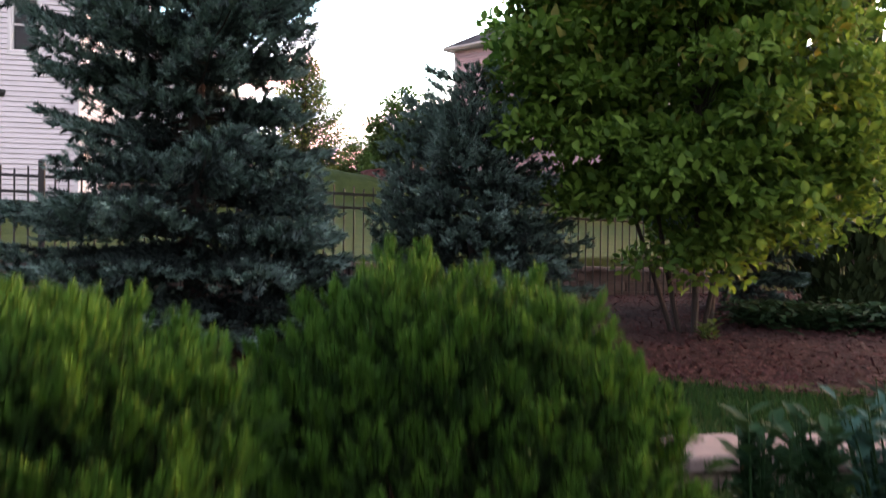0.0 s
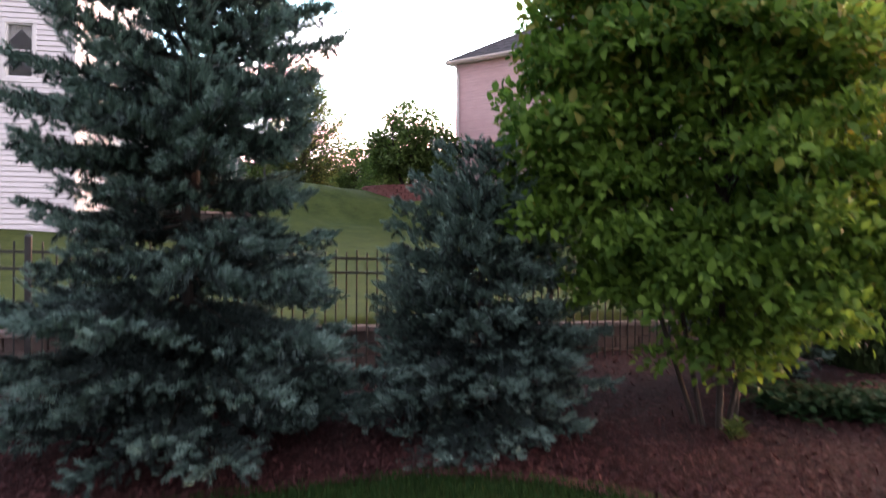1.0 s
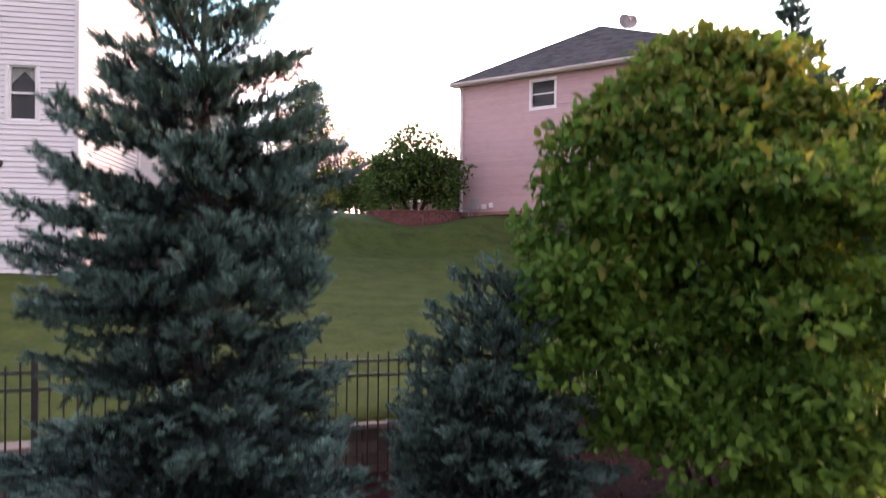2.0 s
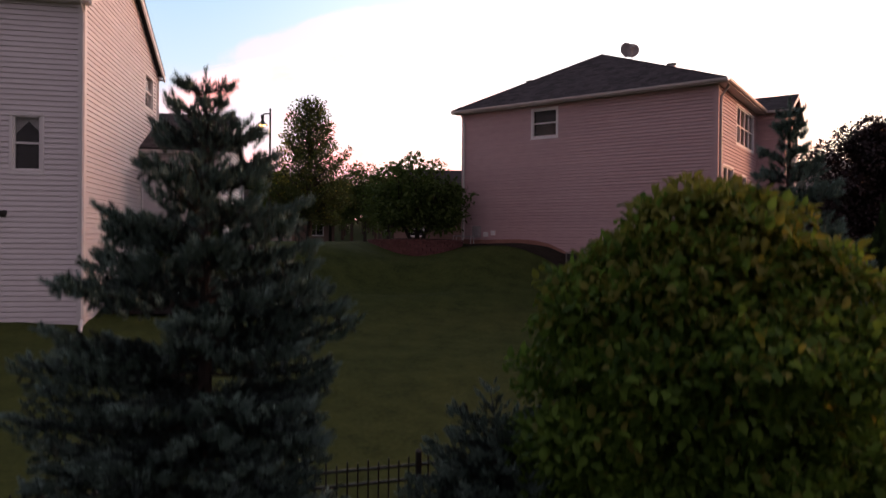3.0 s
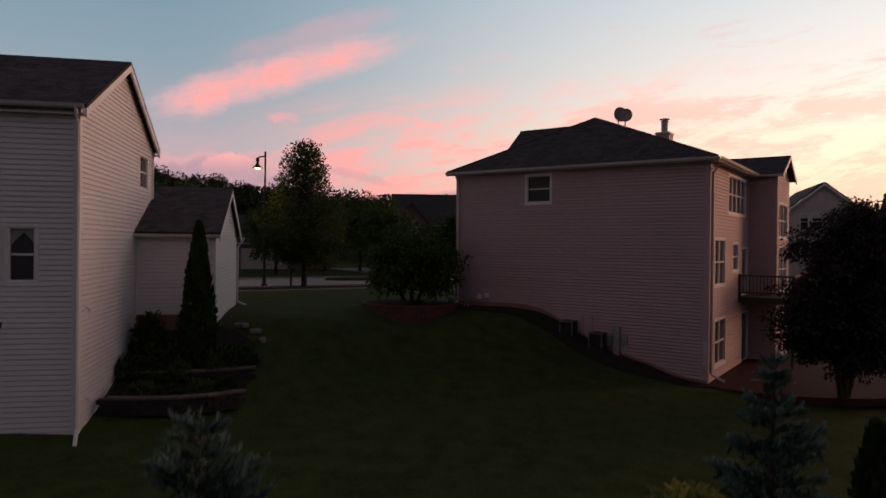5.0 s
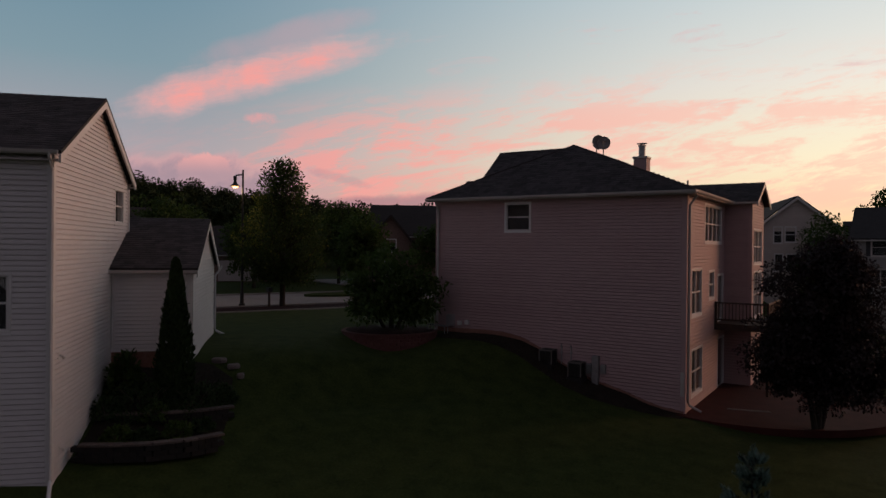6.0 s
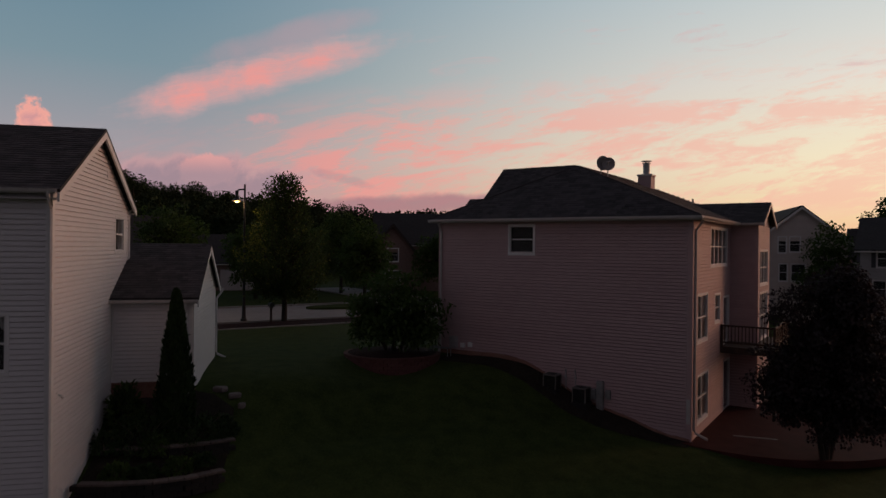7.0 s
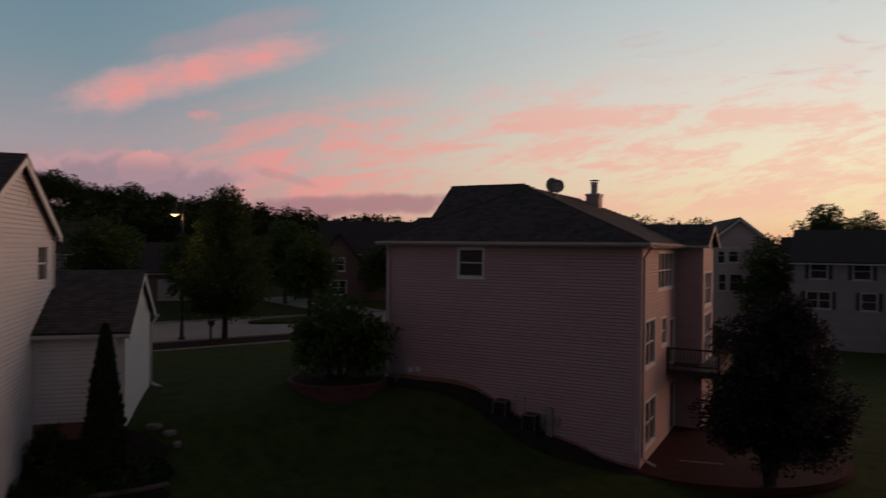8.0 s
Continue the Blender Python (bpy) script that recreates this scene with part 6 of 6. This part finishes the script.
    if deck:
        part("deck", Geo().box(deck[0] - 2.0, -d / 2 - 2.4, deck[1] - 0.2, deck[0] + 2.0, -d / 2 - 0.02, deck[1]), M_DARKWOOD, hs)
        part("deck_rail", Geo().box(deck[0] - 2.0, -d / 2 - 2.42, deck[1] + 0.8, deck[0] + 2.0, -d / 2 - 2.36, deck[1] + 0.9), M_DARKWOOD, hs)
        for k in range(25):
            part("baluster", Geo().box(deck[0] - 1.98 + k * 0.164, -d / 2 - 2.41, deck[1], deck[0] - 1.94 + k * 0.164, -d / 2 - 2.37, deck[1] + 0.8), M_DARKWOOD, hs)
        for sx in (-1.9, 1.9):
            part("deck_post", Geo().box(deck[0] + sx - 0.07, -d / 2 - 2.4, -0.4, deck[0] + sx + 0.07, -d / 2 - 2.26, deck[1] - 0.2), M_DARKWOOD, hs)
    return hs


row_wins = [(a, 7.85, 1.25, 1.4) for a in (-6.4, -3.2, 0.3, 3.8, 7.0)] + [(-6.4, 5.3, 1.8, 1.4), (-2.7, 5.3, 1.1, 1.4), (0.4, 4.5, 2.0, 2.0), (4.0, 5.3, 1.2, 1.4), (0.4, 1.2, 2.0, 2.0)]
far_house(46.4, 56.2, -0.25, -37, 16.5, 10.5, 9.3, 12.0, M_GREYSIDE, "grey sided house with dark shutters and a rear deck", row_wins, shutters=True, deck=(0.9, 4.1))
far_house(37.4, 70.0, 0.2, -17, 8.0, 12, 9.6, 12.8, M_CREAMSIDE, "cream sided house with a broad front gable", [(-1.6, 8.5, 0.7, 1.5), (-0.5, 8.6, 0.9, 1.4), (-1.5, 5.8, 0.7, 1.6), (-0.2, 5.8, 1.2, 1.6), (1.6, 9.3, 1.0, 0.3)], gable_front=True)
far_house(0.8, 80.0, 4.1, 4, 13, 9, 5.2, 8.5, M_BRICKFAR, "brown brick house with a dark roof across the street", [(-4.6, 3.2, 1.2, 1.4), (4, 3.2, 1.2, 1.4), (4, 0.8, 1.4, 1.4)])
far_house(-3.6, 74.0, 4.1, 4, 4.6, 6, 4.2, 7.0, M_BRICKFAR, "brown brick gabled bay of a house across the street", [(0, 3.3, 1.1, 1.3), (0, 0.9, 1.5, 1.4)], gable_front=True)
far_house(-19.5, 78.0, 4.1, 15, 12, 8, 3.0, 5.8, M_BRICKFAR, "low brick house with a pale garage door", [(4, 0.9, 1.5, 1.2)], door=(-1.0, 4.8, 2.2))
far_house(-38.0, 84.0, 4.1, 25, 13, 9, 4.8, 8.2, M_GREYSIDE, "grey house half hidden by trees across the street", [(-3, 3.0, 1.2, 1.4), (3, 3.0, 1.2, 1.4)])
far_house(62.0, 84.0, 0.5, -36, 15, 10, 7.2, 11.2, M_GREYSIDE, "grey house with a dark roof among far trees", [(-4, 4.8, 1.2, 1.5), (0, 4.8, 1.2, 1.5)])
far_house(13.0, 92.0, 3.9, -8, 14, 9, 5.6, 9.4, M_BRICKFAR, "brown house with a dark roof beyond the beige house", [(-4, 3.4, 1.2, 1.4)])

for i, (x, y, h, w_, lab) in enumerate(((-21.5, 58, 8.6, 3.2, "dark leafy tree across the street"), (-15.5, 63, 7.0, 2.8, "dark rounded tree across the street"), (-27, 52, 9.2, 3.6, "broad dark tree beside the street"),
                                        (-5.2, 58.5, 6.8, 2.3, "small dark tree across the street"), (-8.6, 70, 8.2, 2.6, "dark upright tree before the brick house"), (1.5, 68, 6.2, 2.6, "dark tree before the brick house"),
                                        (-12.5, 72, 7.2, 2.8, "dark tree across the street"), (36.2, 60.5, 9.9, 2.3, "dark tree between grey houses"), (6.5, 64, 6.0, 2.4, "dark tree beyond the beige house"))):
    zz = ground_z(x, y)
    build_broadleaf(x, y, zz - 0.1, shell(0, 0, h * 0.55, w_, w_, h * 0.45, 0.45, -0.8), lab, M_GREENLEAF, leaf=0.28, clumps=130, per=110, seed=70 + i, name="tree", trunk_r=0.15, clump_r=(0.45, 0.95), stems=[((0, 0), (0, 0, h * 0.6))], template="tuft")


def build_woods(name, label, spots, seed, size=1.5, per=110):
    """Far woods: many tree crowns of leafy clumps standing on the ground, as one mass."""
    r = np.random.RandomState(seed)
    P, D, T = [], [], Geo()
    for x, y, h, w_ in spots:
        z = ground_z(x, y)
        T.tube([(x, y, z - 0.3), (x, y, z + h * 0.7)], [0.3, 0.12], 5, False)
        d = unit(r.normal(size=(per, 3)))
        d[:, 2] = np.abs(d[:, 2]) * 1.1 - 0.35
        lump = 1 + 0.35 * np.sin(d[:, 0:1] * 5 + x) * np.sin(d[:, 2:3] * 6 + y)
        k = np.minimum(r.uniform(0.05, 1.0, (per, 1)) ** 0.5 * lump, 1.08)
        P.append(np.array([x, y, z + h * 0.62]) + d * np.array([w_, w_, h * 0.42]) * k)
        D.append(d)
    P, D = np.vstack(P), np.vstack(D)
    ob = scatter(name, SMALL_V, SMALL_F, P, unit(D + r.normal(size=P.shape) * 0.6), D + [0, 0, 0.5], size * r.uniform(0.6, 1.3, len(P)), M_FARLEAF)
    tagged(ob, label, "woods", kind="stuff")
    part("trunks", T, M_BARK, ob)


rw_ = np.random.RandomState(91)
spots = []
for _ in range(340):
    d, a = rw_.uniform(100, 235), radians(rw_.uniform(-48, 9))
    spots.append((d * math.sin(a), d * math.cos(a), rw_.uniform(7, 12), rw_.uniform(3, 5.2)))
build_woods("woods", "dark wooded hillside beyond the street", spots, 92, 0.62, 800)
spots = []
for _ in range(130):
    d, a = rw_.uniform(150, 260), radians(rw_.uniform(8, 52))
    spots.append((d * math.sin(a), d * math.cos(a), rw_.uniform(10, 15), rw_.uniform(4, 6)))
build_woods("far_woods", "dark far line of trees behind the grey houses", spots, 93, 0.66, 900)
for i, (x, y, h, w_) in enumerate(((64.0, 92, 17.2, 3.4), (71.5, 94, 16.0, 4.2), (77, 91, 16.6, 4.4), (83, 88, 16.0, 4.2))):
    build_broadleaf(x, y, 0.2, shell(0, 0, h * 0.66, w_, w_, h * 0.33, 0.2, -0.8), "tall dark tree rising behind grey houses", M_GREENLEAF, leaf=0.5, clumps=150, per=55, seed=95 + i, name="tree", trunk_r=0.25, clump_r=(0.5, 1.2), stems=[((0, 0), (0, 0, h * 0.7))], template="tuft")
